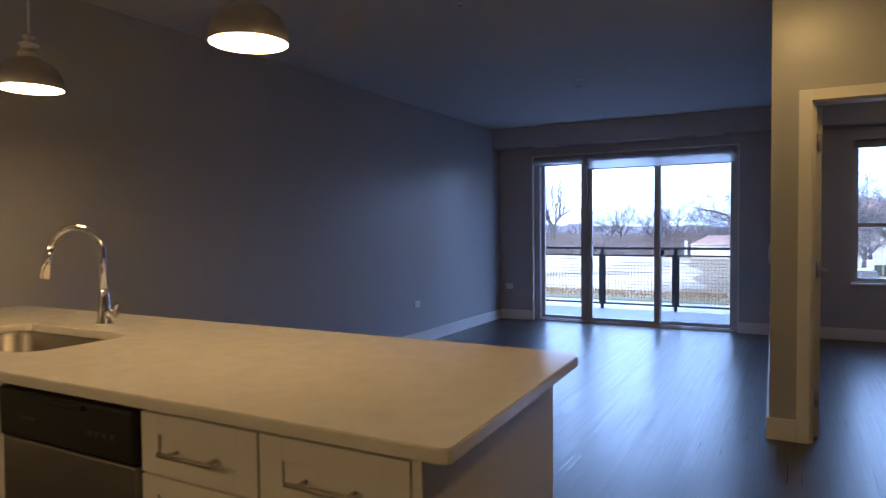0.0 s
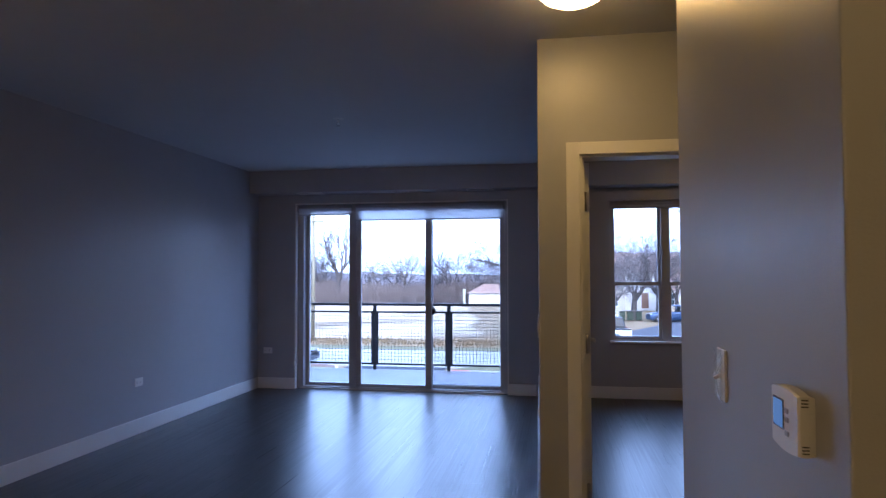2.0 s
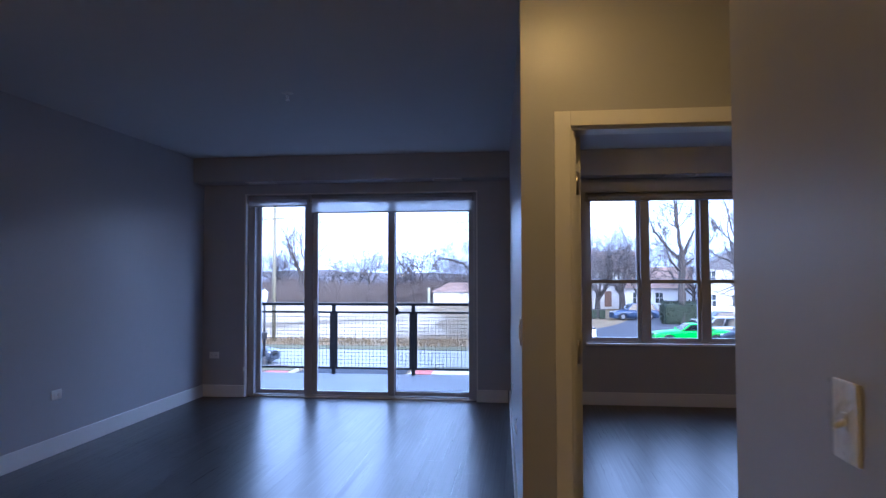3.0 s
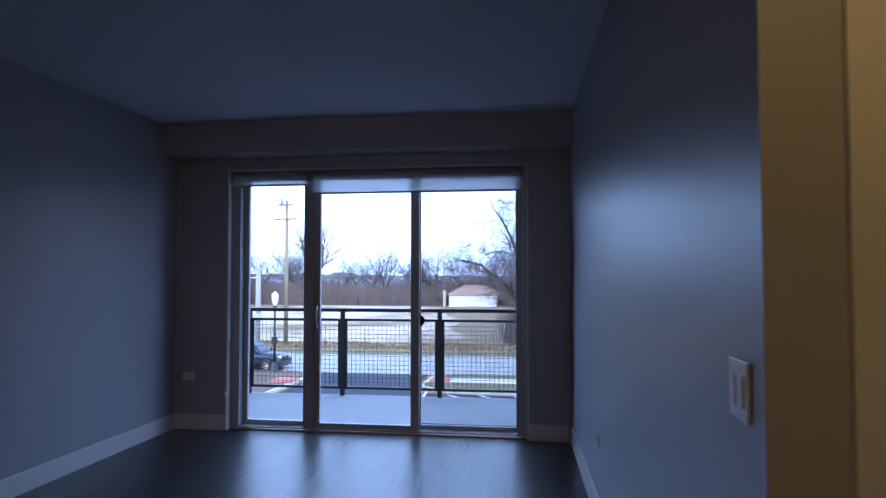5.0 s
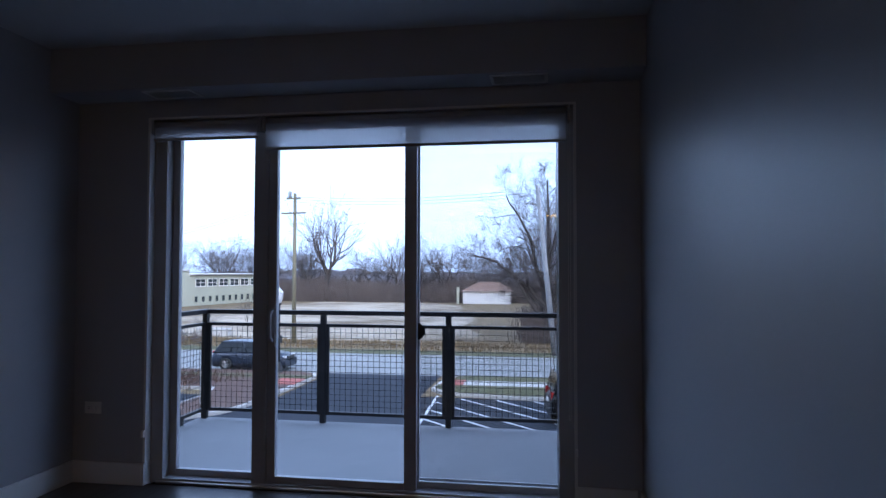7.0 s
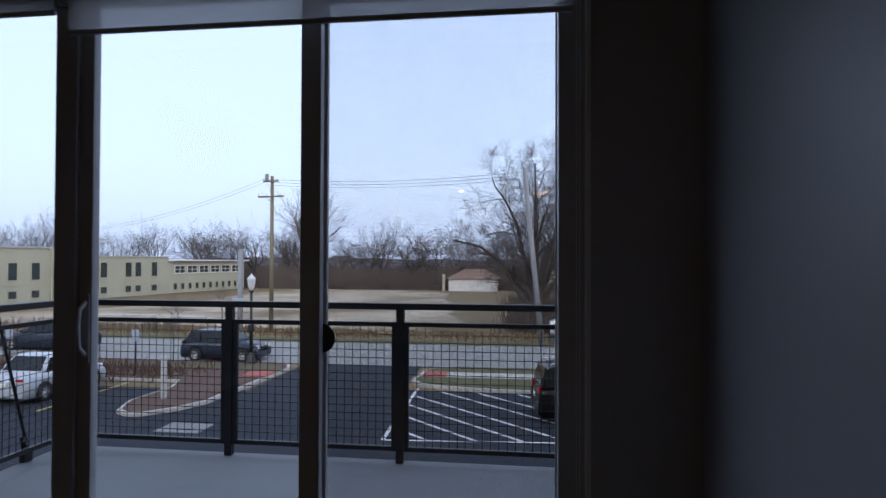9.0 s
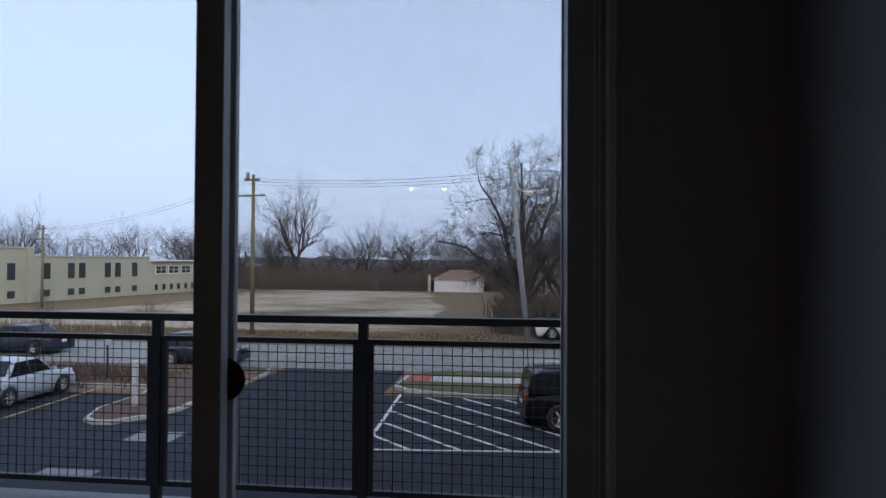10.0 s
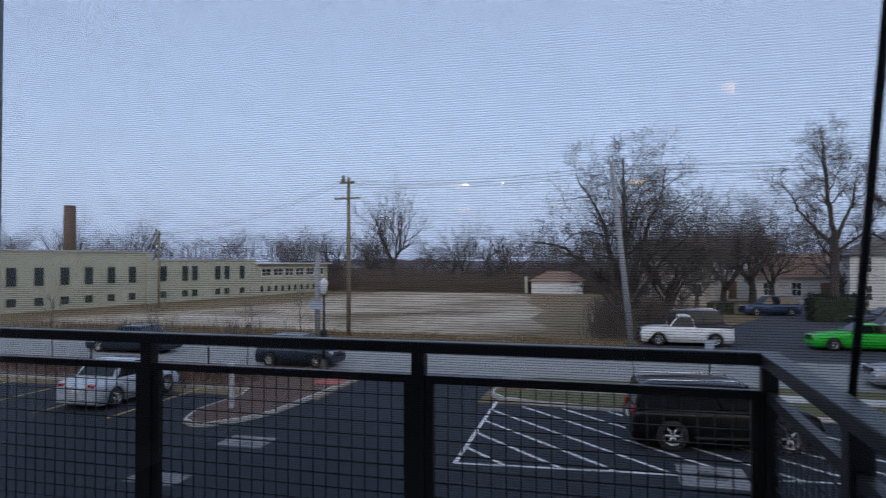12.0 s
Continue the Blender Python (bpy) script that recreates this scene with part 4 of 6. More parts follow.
def island(name, outline, fill, label):
    """A planting bed with a raised concrete kerb round it."""
    cx, cy = sum(p[0] for p in outline) / len(outline), sum(p[1] for p in outline) / len(outline)
    k = structure(name + "_kerb", prism(bmesh.new(), outline, G - 0.02, G + 0.13, bevel=0.03), KERB, "raised concrete kerb", "kerb")
    inner = []
    n = len(outline)
    for i, p in enumerate(outline):
        a, b = Vector(outline[i - 1]), Vector(outline[(i + 1) % n])
        e1, e2 = (Vector(p) - a).normalized(), (b - Vector(p)).normalized()
        nrm = Vector((-(e1 + e2).y, (e1 + e2).x)).normalized()
        inner.append((p[0] + nrm.x * 0.16, p[1] + nrm.y * 0.16))
    structure(name + "_bed", prism(bmesh.new(), inner, G, G + 0.15), fill, label, "planting bed")
    return inner


island("island_left", ((-13.2, 26.3), (-12.7, 26.0), (-12.2, 26.05), (-11.5, 26.9), (-11.1, 27.9), (-10.95, 30.5), (-10.85, 34.6), (-11.1, 35.3), (-11.8, 35.7),
                       (-60, 35.7), (-60, 31.3), (-14.0, 31.1), (-13.55, 29.8), (-13.65, 27.5)), MULCH, "reddish bark mulch bed with clipped dry plants")
island("island_right", ((-5.2, 32.5), (-4.7, 31.8), (-3.8, 31.45), (-1.8, 31.1), (40, 31.4), (40, 35.9), (-3.8, 35.9), (-4.6, 35.5), (-5.1, 34.7)), GREEN_GRASS, "grass island with a footpath")
sheet("footpath", rect(-5.0, 40, 33.2, 34.3), 0.158, KERB, "concrete footpath across the island", "pavement")
sheet("footpath_left", rect(-60, -10.95, 33.7, 34.5), 0.158, GREEN_GRASS, "grass strip along the road", "grass verge")
for x0, x1, y0, y1 in ((-4.9, -4.0, 33.15, 34.35), (-12.0, -10.95, 32.2, 33.5)):
    sheet("tactile_paving", rect(x0, x1, y0, y1), 0.166, TACTILE, "red tactile paving at the crossing", "pavement")


def stripe(bm, a, b, w=0.11):
    a, b = Vector((*a, 0)), Vector((*b, 0))
    n = (b - a).normalized().cross(Vector((0, 0, 1))) * w / 2
    vs = [bm.verts.new((p.x, p.y, G + 0.012)) for p in (a - n, b - n, b + n, a + n)]
    bm.faces.new(vs)


bm = bmesh.new()
stripe(bm, (-4.76, 31.5), (-4.49, 24.7))
stripe(bm, (-4.49, 24.7), (7.0, 25.7))
for c in (21.5, 22.9, 24.25, 25.6, 27.2, 28.5, 29.9, 31.3, 32.7, 34.1):
    x0 = max(-4.6, c - 31.0)
    x1 = (c - 25.09) / 1.087
    stripe(bm, (x0, c - x0), (x1, c - x1))
structure("road_marking_hatch", bm, PAINT, "white hatched no-parking markings", "road marking")
bm = bmesh.new()
for i in range(8):
    x = -15.8 - 2.75 * i
    stripe(bm, (x, 26.2), (x - 0.1, 31.0), 0.10)
structure("road_marking_stalls", bm, YELLOW_PAINT, "yellow parking stall lines", "road marking")
for i, (x0, x1, y0, y1) in enumerate(((-10.9, -9.6, 24.55, 25.55), (0.5, 1.95, 24.45, 25.95), (-11.2, -9.9, 21.6, 22.3))):
    pad = tagged(new("inlet_pad"), "stained concrete pad round a drain", "concrete pad", kind="structure")
    part("slab", prism(bmesh.new(), rect(x0, x1, y0, y1), G, G + 0.018), WORN_PAD, pad)
    xc, yc = (x0 + x1) / 2, (y0 + y1) / 2
    part("grate", prism(bmesh.new(), rect(xc - 0.3, xc + 0.3, yc - 0.22, yc + 0.22), G + 0.018, G + 0.026), DARK_GREY, pad, "dull iron grate")


# ---- trees ----
def grow(seed, height, trunk_r, kids, fork, trunk_share=0.35, lean=0.0, reach=0.55, up=0.12):
    """A bare tree: returns tube runs for limbs and twigs, as (points, radii) lists. fork: least and most angle between limb and parent."""
    r = random.Random(seed)
    limbs, twigs = [], []
    levels = len(kids)

    def branch(p, d, length, rad, level):
        n = 6 if level < 2 else 4
        pts, rads, ways = [p.copy()], [rad], [d.copy()]
        q, dd = p.copy(), d.copy()
        wob = (0.05, 0.19, 0.25, 0.28, 0.28)[level]
        for i in range(n):
            dd = (dd + Vector((r.gauss(0, wob), r.gauss(0, wob), r.gauss(0, wob) + up))).normalized()
            q = q + dd * (length / n)
            pts.append(q.copy()), ways.append(dd.copy())
            rads.append(max(0.004, rad * (1 - (0.45 if level == 0 else 0.8) * (i + 1) / n)))
        (limbs if level < 2 else twigs).append((pts, rads))
        if level >= levels:
            return
        count = kids[level]
        turn = r.uniform(0, 6.28)
        for k in range(count):
            t = (0.55 if level == 0 else 0.25) + (0.45 if level == 0 else 0.73) * (k + r.random()) / count
            i = min(int(t * n), n - 1)
            base = pts[i].lerp(pts[i + 1], t * n - i)
            turn += 2.4 + r.gauss(0, 0.4)
            side = ways[i].orthogonal().normalized()
            side.rotate(Matrix.Rotation(turn, 3, ways[i]).to_quaternion())
            ang = radians(r.uniform(*fork)) * (1.0 if level else 0.9)
            nd = (ways[i] * math.cos(ang) + side * math.sin(ang)).normalized()
            ln = height * reach * r.uniform(0.75, 1.1) * (1.15 - 0.35 * t) if level == 0 else length * r.uniform(0.38, 0.68)
            branch(base, nd, ln, rads[i] * r.uniform(0.4, 0.6), level + 1)

    branch(Vector((0, 0, 0)), Vector((lean, 0, 1)).normalized(), height * trunk_share, trunk_r, 0)
    top = max(p.z for pts, _ in limbs + twigs for p in pts)
    s = height / top
    for runs in (limbs, twigs):
        for pts, _ in runs:
            for p in pts:
                p *= s
                p.z = max(p.z, -0.05)
    return limbs, twigs


def tubes(name, runs, sides, mat, thick=1.0):
    verts, faces = [], []
    for pts, rads in runs:
        first = len(verts)
        for i, p in enumerate(pts):
            d = (pts[min(i + 1, len(pts) - 1)] - pts[max(i - 1, 0)]).normalized()
            a = d.cross(Vector((0.31, 0.95, 0.05))).normalized()
            b = d.cross(a)
            for k in range(sides):
                c = 2 * math.pi * k / sides
                verts.append(p + (a * math.cos(c) + b * math.sin(c)) * max(rads[i] * thick, 0.004))
        for i in range(len(pts) - 1):
            for k in range(sides):
                o = first + i * sides
                faces.append((o + k, o + (k + 1) % sides, o + sides + (k + 1) % sides, o + sides + k))
    me = bpy.data.meshes.new(name)
    me.from_pydata([tuple(v) for v in verts], [], faces)
    me.materials.append(mat)
    return me


class TreeKind:
    def __init__(self, seed, height, trunk_r, kids, fork, twig=1.0, **kw):
        limbs, twigs = grow(seed, height, trunk_r, kids, fork, **kw)
        self.trunk, self.crown = tubes("trunk", limbs, 6, BARK), tubes("crown", twigs, 3, TWIG, twig)

    def plant(self, x, y, turn, scale, label, z=G, group="bare trees"):
        t = thing("tree", (x, y, z), label, "tree", group, turn, scale)
        for name, me in (("trunk", self.trunk), ("crown", self.crown)):
            piece(name, me, t, (0, 0, 0))
        return t


def limb_runs(seed, trunk_h, trunk_r, limbs, kids=(10, 7, 6, 4)):
    """A mature bare tree: a short trunk and named limbs (height, azimuth, elevation, bend, length, radius) that fork on into twigs."""
    r = random.Random(seed)
    thick, thin = [], []
    thick.append(([Vector((0.06 * math.sin(2.1 * i), 0, trunk_h * i / 5 - 0.05)) for i in range(6)], [trunk_r * (1.25 - 0.45 * min(1, i / 2)) for i in range(6)]))

    def fork(p, d, length, rad, level):
        n = 5
        pts, rads, ways, dd = [p.copy()], [rad], [d.copy()], d.copy()
        for i in range(n):
            dd = (dd + Vector((r.gauss(0, 0.2), r.gauss(0, 0.2), r.gauss(0, 0.17) + 0.05))).normalized()
            pts.append(pts[-1] + dd * length / n), ways.append(dd.copy())
            rads.append(max(0.007, rad * (1 - 0.72 * (i + 1) / n)))
        (thick if level == 1 else thin).append((pts, rads))
        if level < len(kids):
            spread(pts, rads, ways, kids[level], length, level, 0.2)

    def spread(pts, rads, ways, count, length, level, first):
        n, turn = len(pts) - 1, r.uniform(0, 6.28)
        for k in range(count):
            t = first + (0.99 - first) * (k + r.random()) / count
            i = min(int(t * n), n - 1)
            turn += 2.4 + r.gauss(0, 0.5)
            side = ways[i].orthogonal().normalized()
            side.rotate(Matrix.Rotation(turn, 3, ways[i]).to_quaternion())
            a = radians(r.uniform(28, 68))
            share = r.uniform(0.22, 0.40) * (1.1 - 0.45 * t) if level == 0 else r.uniform(0.38, 0.68)
            fork(pts[i].lerp(pts[i + 1], t * n - i), ways[i] * math.cos(a) + side * math.sin(a), length * share, max(0.008, rads[i] * r.uniform(0.35, 0.55)), level + 1)

    for z0, azim, elev, bend, length, rad in limbs:
        n = 14
        az, pts, rads, ways = radians(azim), [Vector((0, 0, z0))], [rad], []
        for i in range(n):
            az += r.gauss(0, 0.13)
            el = radians(elev + bend * i / n + r.gauss(0, 9))
            ways.append(Vector((math.cos(az) * math.cos(el), math.sin(az) * math.cos(el), math.sin(el))))
            pts.append(pts[-1] + ways[-1] * length / n)
            rads.append(max(0.014, rad * (1 - 0.86 * ((i + 1) / n) ** 0.8)))
        ways.append(ways[-1].copy())
        thick.append((pts, rads))
        spread(pts, rads, ways, kids[0], length, 0, 0.28)
    return thick, thin


class LimbTree(TreeKind):
    def __init__(self, seed, trunk_h, trunk_r, limbs, twig=1.0, kids=(10, 7, 6, 4)):
        thick, thin = limb_runs(seed, trunk_h, trunk_r, limbs, kids)
        self.trunk, self.crown = tubes("trunk", thick, 6, BARK), tubes("crown", thin, 3, TWIG, twig)


spreading = LimbTree(5, 2.6, 0.55, ((2.2, 172, 68, -62, 7.6, 0.26), (2.4, 158, 74, -14, 9.6, 0.27), (2.4, 95, 86, 4, 9.8, 0.30), (2.3, 12, 66, 6, 9.6, 0.28),
                                    (2.0, 340, 52, -20, 7.4, 0.22), (1.6, 195, 44, 30, 6.0, 0.18), (2.4, 262, 70, -10, 8.2, 0.22), (2.2, 45, 62, -8, 8.2, 0.22)), 1.0)
lofty = LimbTree(17, 7.0, 0.42, ((6.2, 160, 50, 18, 7.2, 0.20), (6.6, 20, 54, 14, 7.4, 0.20), (6.8, 250, 78, 4, 9.2, 0.24), (5.2, 200, 34, 22, 5.2, 0.14), (5.6, 340, 36, 20, 5.4, 0.14), (6.8, 100, 74, 6, 8.4, 0.2)), 1.1, (9, 7, 5, 4))
big = TreeKind(11, 13.6, 0.46, (9, 8, 7, 6), (30, 70), 1.8, trunk_share=0.32, reach=0.70, up=0.045)
tall = TreeKind(23, 15.5, 0.36, (8, 6, 5, 5), (25, 55), 1.3, trunk_share=0.5, reach=0.44, up=0.09)
round_top = TreeKind(31, 9.0, 0.26, (8, 6, 5, 4), (30, 65), 1.9, trunk_share=0.3, reach=0.58, up=0.07)
vase = TreeKind(47, 11.0, 0.28, (7, 6, 5, 4), (18, 44), 1.9, trunk_share=0.32, reach=0.62, up=0.12)
sapling = TreeKind(59, 3.6, 0.03, (6, 5, 3), (20, 45), 0.8, trunk_share=0.55, reach=0.4, up=0.1)

spreading.plant(-0.4, 51.2, 0, 0.93, "large bare spreading tree beside the leaning pole", group="roadside trees")
big.plant(2.4, 55.5, 130, 0.78, "large bare tree with crooked limbs", group="roadside trees")
round_top.plant(-0.6, 54.5, 30, 0.75, "dense bare tree in a thicket", group="roadside trees")
lofty.plant(15.4, 66.5, 0, 0.95, "tall bare tree with a straight trunk", group="roadside trees")
tall.plant(20.6, 64.0, 200, 1.05, "tall bare tree near the white house", group="roadside trees")
big.plant(12.0, 80.0, 70, 0.95, "bare spreading tree in a garden", group="roadside trees")
big.plant(8.6, 75.0, 250, 0.8, "bare spreading tree in a garden", group="roadside trees")
round_top.plant(6.0, 73.0, 10, 0.9, "dense bare garden tree", group="roadside trees")
round_top.plant(4.2, 66.0, 95, 0.72, "dense bare tree behind parked cars", group="roadside trees")
vase.plant(14.6, 84.0, 160, 1.1, "bare upright garden tree", group="roadside trees")
round_top.plant(21.0, 84.0, 220, 1.25, "dense bare garden tree", group="roadside trees")
big.plant(16.5, 44.0, 300, 0.75, "bare street tree beside the side street", group="roadside trees")
tall.plant(11.5, 35.2, 80, 0.56, "young bare street tree", group="roadside trees")

rng = random.Random(8)
for x, y, kind, s in ((-37.3, 112, vase, 1.75), (-25.4, 113, vase, 1.12), (-17.5, 113, round_top, 1.25), (-56.5, 112, round_top, 1.28), (-47.5, 112, round_top, 1.3), (-41.6, 114, vase, 1.1),
                      (-72.7, 95, vase, 1.18), (-70.5, 100, round_top, 1.15), (-68, 108, round_top, 1.25), (-64, 110, vase, 1.06), (-32.9, 114, round_top, 0.85), (-8.9, 113, round_top, 0.95),
                      (-3.0, 112, vase, 1.0), (3.0, 115, round_top, 1.15), (9.0, 113, vase, 1.05), (17, 116, round_top, 1.25), (26, 112, vase, 1.15), (-52, 116, vase, 1.0), (-13, 118, vase, 0.9), (-21.5, 118, round_top, 1.0),
                      (-29, 120, round_top, 1.05), (-44, 122, round_top, 1.15), (-60, 120, round_top, 1.2), (-78, 98, round_top, 1.2), (-84, 92, vase, 1.15), (-76, 86, round_top, 1.1), (-80, 76, round_top, 1.15), (-88, 84, round_top, 1.2),
                      (-24, 138, round_top, 1.1), (-10, 138, round_top, 1.1), (0, 140, round_top, 1.2), (10, 138, round_top, 1.15), (-38, 140, round_top, 1.2), (-52, 138, round_top, 1.2), (-66, 130, round_top, 1.3)):
    kind.plant(x, y, rng.uniform(0, 360), s * 1.12, "bare winter tree at the edge of the lot", group="trees behind the lot")
for x, y in ((-16.4, 34.9), (-21.5, 34.9), (-19.8, 46.4), (-27, 35)):
    sapling.plant(x, y, rng.uniform(0, 360), 1.0, "thin bare sapling in the planting strip", group="saplings")
sapling.plant(-0.2, 35.2, 30, 0.75, "thin bare sapling on the grass island", group="saplings")


# undergrowth at the edge of the lot, and far woods
def thicket(name, n, xr, yr, hr, seed, mat, label, width=0.06):
    r = random.Random(seed)
    verts, faces = [], []
    for _ in range(n):
        x, y = r.uniform(*xr), r.uniform(*yr)
        h = r.uniform(*hr) * (0.75 + 0.4 * noise.noise((x * 0.08, y * 0.1, 3.3)))
        stems = r.randint(3, 5)
        for _s in range(stems):
            a = Vector((x + r.gauss(0, 0.5), y + r.gauss(0, 0.4), G - 0.02))
            tip = a + Vector((r.gauss(0, 0.22) * h, r.gauss(0, 0.1) * h, h * r.uniform(0.55, 1.0)))
            mid = a.lerp(tip, 0.5) + Vector((r.gauss(0, 0.07) * h, 0, 0))
            w = width * r.uniform(0.6, 1.5)
            o = len(verts)
            for p, q in ((a, w), (mid, w * 0.75), (tip, w * 0.2)):
                verts += [(p.x - q, p.y, p.z), (p.x + q, p.y, p.z), (p.x, p.y + q, p.z)]
            for k in (0, 3):
                for i in range(3):
                    faces.append((o + k + i, o + k + (i + 1) % 3, o + k + 3 + (i + 1) % 3, o + k + 3 + i))
            for _t in range(3):
                b = mid.lerp(tip, r.random() * 0.8)
                e = b + Vector((r.gauss(0, 0.2) * h, r.gauss(0, 0.1) * h, r.uniform(0.05, 0.3) * h))
                o = len(verts)
                q = w * 0.5
                verts += [(b.x - q, b.y, b.z), (b.x + q, b.y, b.z), (b.x, b.y + q, b.z), tuple(e)]
                faces += [(o, o + 1, o + 3), (o + 1, o + 2, o + 3), (o + 2, o, o + 3)]
    me = bpy.data.meshes.new(name)
    me.from_pydata(verts, [], faces)
    me.materials.append(mat)
    return tagged(new(name, me), label, "brush", kind="stuff")


thicket("thicket", 6800, (-75, 40), (106, 128), (1.7, 5.6), 3, BRUSH, "dense purple-brown winter brush behind the lot", 0.05)
thicket("thicket_low", 420, (-2.0, 3.0), (50.2, 57), (1.0, 4.2), 4, BRUSH, "tangled winter brush under the large tree", 0.022)
thicket("roadside_brush", 130, (-44, -24), (46.5, 50), (0.5, 1.3), 14, BRUSH, "clumps of dry roadside brush", 0.025)
thicket("hedge_row", 420, (-30, -14.2), (31.6, 33.4), (0.4, 0.8), 6, MULCH, "clipped dry russet shrubs in mulch", 0.02)
thicket("dry_grass", 1300, (-40, 0), (45.8, 50), (0.12, 0.4), 9, GRASS, "tufts of dry roadside grass", 0.02)


def ridge(name, y, h, seed, mat, x0=-420, x1=320):
    bm = bmesh.new()
    cols = []
    for i in range(721):
        x = x0 + (x1 - x0) * i / 720
        z = G + h * (0.72 + 0.5 * noise.noise((x * 0.012, seed, 0))) + 1.5 * noise.noise((x * 0.17, seed, 5)) + 1.1 * noise.noise((x * 0.71, seed, 9))
        cols.append([bm.verts.new((x, y, G - 0.1)), bm.verts.new((x, y + 4, z)), bm.verts.new((x, y + 40, z * 0.9 + G * 0.1))])
    for a, b in zip(cols, cols[1:]):
        for k in range(2):
            bm.faces.new((a[k], b[k], b[k + 1], a[k + 1]))
    return structure(name, bm, mat, "distant wooded rise under the overcast sky", "backdrop")


ridge("backdrop_near", 190, 4.6, 1.7, FAR_WOODS)
ridge("backdrop_far", 330, 5.6, 6.1, FAR_WOODS)


# ---- poles, lamps and cables ----
def utility_pole(x, y, h, lean, mat, label, arms=True, r=0.15):
    p = thing("utility_pole", (x, y, G), label, "utility pole", "utility poles")
    part("shaft", rod(bmesh.new(), (0, 0, -0.02), (lean * h, 0, h), r, r * 0.68, 14), mat, p)
    if arms:
        for z, w in ((h - 0.35, 0.55), (h - 1.35, 0.95)):
            bm = bmesh.new()
            box(bm, -w, w, -0.2, -0.08, z - 0.05, z + 0.05)
            bmesh.ops.rotate(bm, verts=bm.verts[:], matrix=Matrix.Rotation(radians(-10), 3, "Z"), cent=(0, 0, 0))
            a = part("crossarm", bm, mat, p, "wooden crossarm")
            for sx in (-0.85, -0.3, 0.6):
                part("insulator", lathe(bmesh.new(), [(0.035, 0.0), (0.05, 0.06), (0.03, 0.12), (0.0, 0.13)], (sx * w, -0.14 - sx * w * -0.17, z + 0.05), 10), GREY_VINYL, a)
        part("transformer", lathe(bmesh.new(), [(0.0, 0.0), (0.11, 0.0), (0.12, 0.05), (0.12, 0.42), (0.0, 0.46)], (-0.32, -0.1, h - 0.3), 14), GREY_POLE, p, "grey cylindrical switch")
    return p


utility_pole(-17.5, 48.4, 10.15, 0.0, WOOD_POLE, "brown wooden utility pole with crossarms")
utility_pole(-0.1, 44.6, 9.9, -0.10, GREY_POLE, "leaning grey wooden utility pole without crossarms", False, 0.17)
utility_pole(-46, 66, 7.9, 0.0, WOOD_POLE, "brown wooden utility pole beside the cream building")
p = thing("sign_post", (-18.6, 46.2, G), "thick grey post with a small blue sign", "sign post")
part("shaft", rod(bmesh.new(), (0, 0, -0.02), (0, 0, 5.25), 0.17, 0.165, 16), GREY_POLE, p)
part("cap", lathe(bmesh.new(), [(0.2, 5.25), (0.2, 5.33), (0.0, 5.36)], seg=16), GREY_POLE, p)
part("sign", B(-0.42, 0.42, -0.22, -0.19, 1.85, 2.3, bevel=0.01), SIGN_BLUE, p, "pale blue sign board")


def cables(name, a, b, n, sag, label, gap=0.25):
    for k in range(n):
        c = tagged(part(name, tube(bmesh.new(), [Vector(a).lerp(Vector(b), i / 14) + Vector((0, k * gap, -4 * sag * (i / 14) * (1 - i / 14) - 0.16 * k)) for i in range(15)], 0.009, 5), WIRE), label, "cable", "overhead cables")


cables("overhead_cable", (-18.0, 48.2, 6.45), (-1.1, 44.6, 6.2), 3, 0.35, "thin black overhead power cable")
cables("overhead_cable", (-46, 66, 4.1), (-18.0, 48.3, 6.45), 2, 0.8, "thin black overhead power cable")
cables("overhead_cable", (-46, 66, 2.2), (-17.5, 48.4, 1.4), 1, 0.5, "thin black overhead telephone cable")
cables("overhead_cable", (-17.5, 48.4, 1.4), (-0.6, 44.7, 1.2), 2, 0.3, "thin black overhead telephone cable")
cables("overhead_cable", (-1.1, 44.6, 6.2), (30, 40.0, 6.6), 3, 0.5, "thin black overhead power cable")


def street_lamp(x, y, top):
    h = top - G
    s = thing("street_lamp", (x, y, G), "black post lamp with a frosted lantern", "street lamp")
    part("base", lathe(bmesh.new(), [(0.26, 0), (0.26, 0.1), (0.2, 0.14), (0.2, 0.34), (0.13, 0.5), (0.075, 0.62)], seg=20), RAIL, s)
    part("post", rod(bmesh.new(), (0, 0, 0.6), (0, 0, h - 0.72), 0.065, 0.055, 14), RAIL, s)
    part("box", B(-0.11, 0.11, -0.13, 0.13, 1.5, 1.85, bevel=0.02), RAIL, s)
    l = part("lantern", lathe(bmesh.new(), [(0.05, h - 0.72), (0.09, h - 0.66), (0.15, h - 0.5), (0.17, h - 0.3), (0.16, h - 0.22)], seg=16), LAMP_FROST, s, "frosted white lantern")
    part("roof", lathe(bmesh.new(), [(0.20, h - 0.22), (0.17, h - 0.16), (0.07, h - 0.05), (0.02, h), (0.0, h + 0.06)], seg=16), LAMP_FROST, l)
    part("collar", lathe(bmesh.new(), [(0.055, h - 0.8), (0.10, h - 0.76), (0.10, h - 0.71), (0.06, h - 0.70)], seg=16), RAIL, l)


street_lamp(-12.9, 35.2, 0.56)

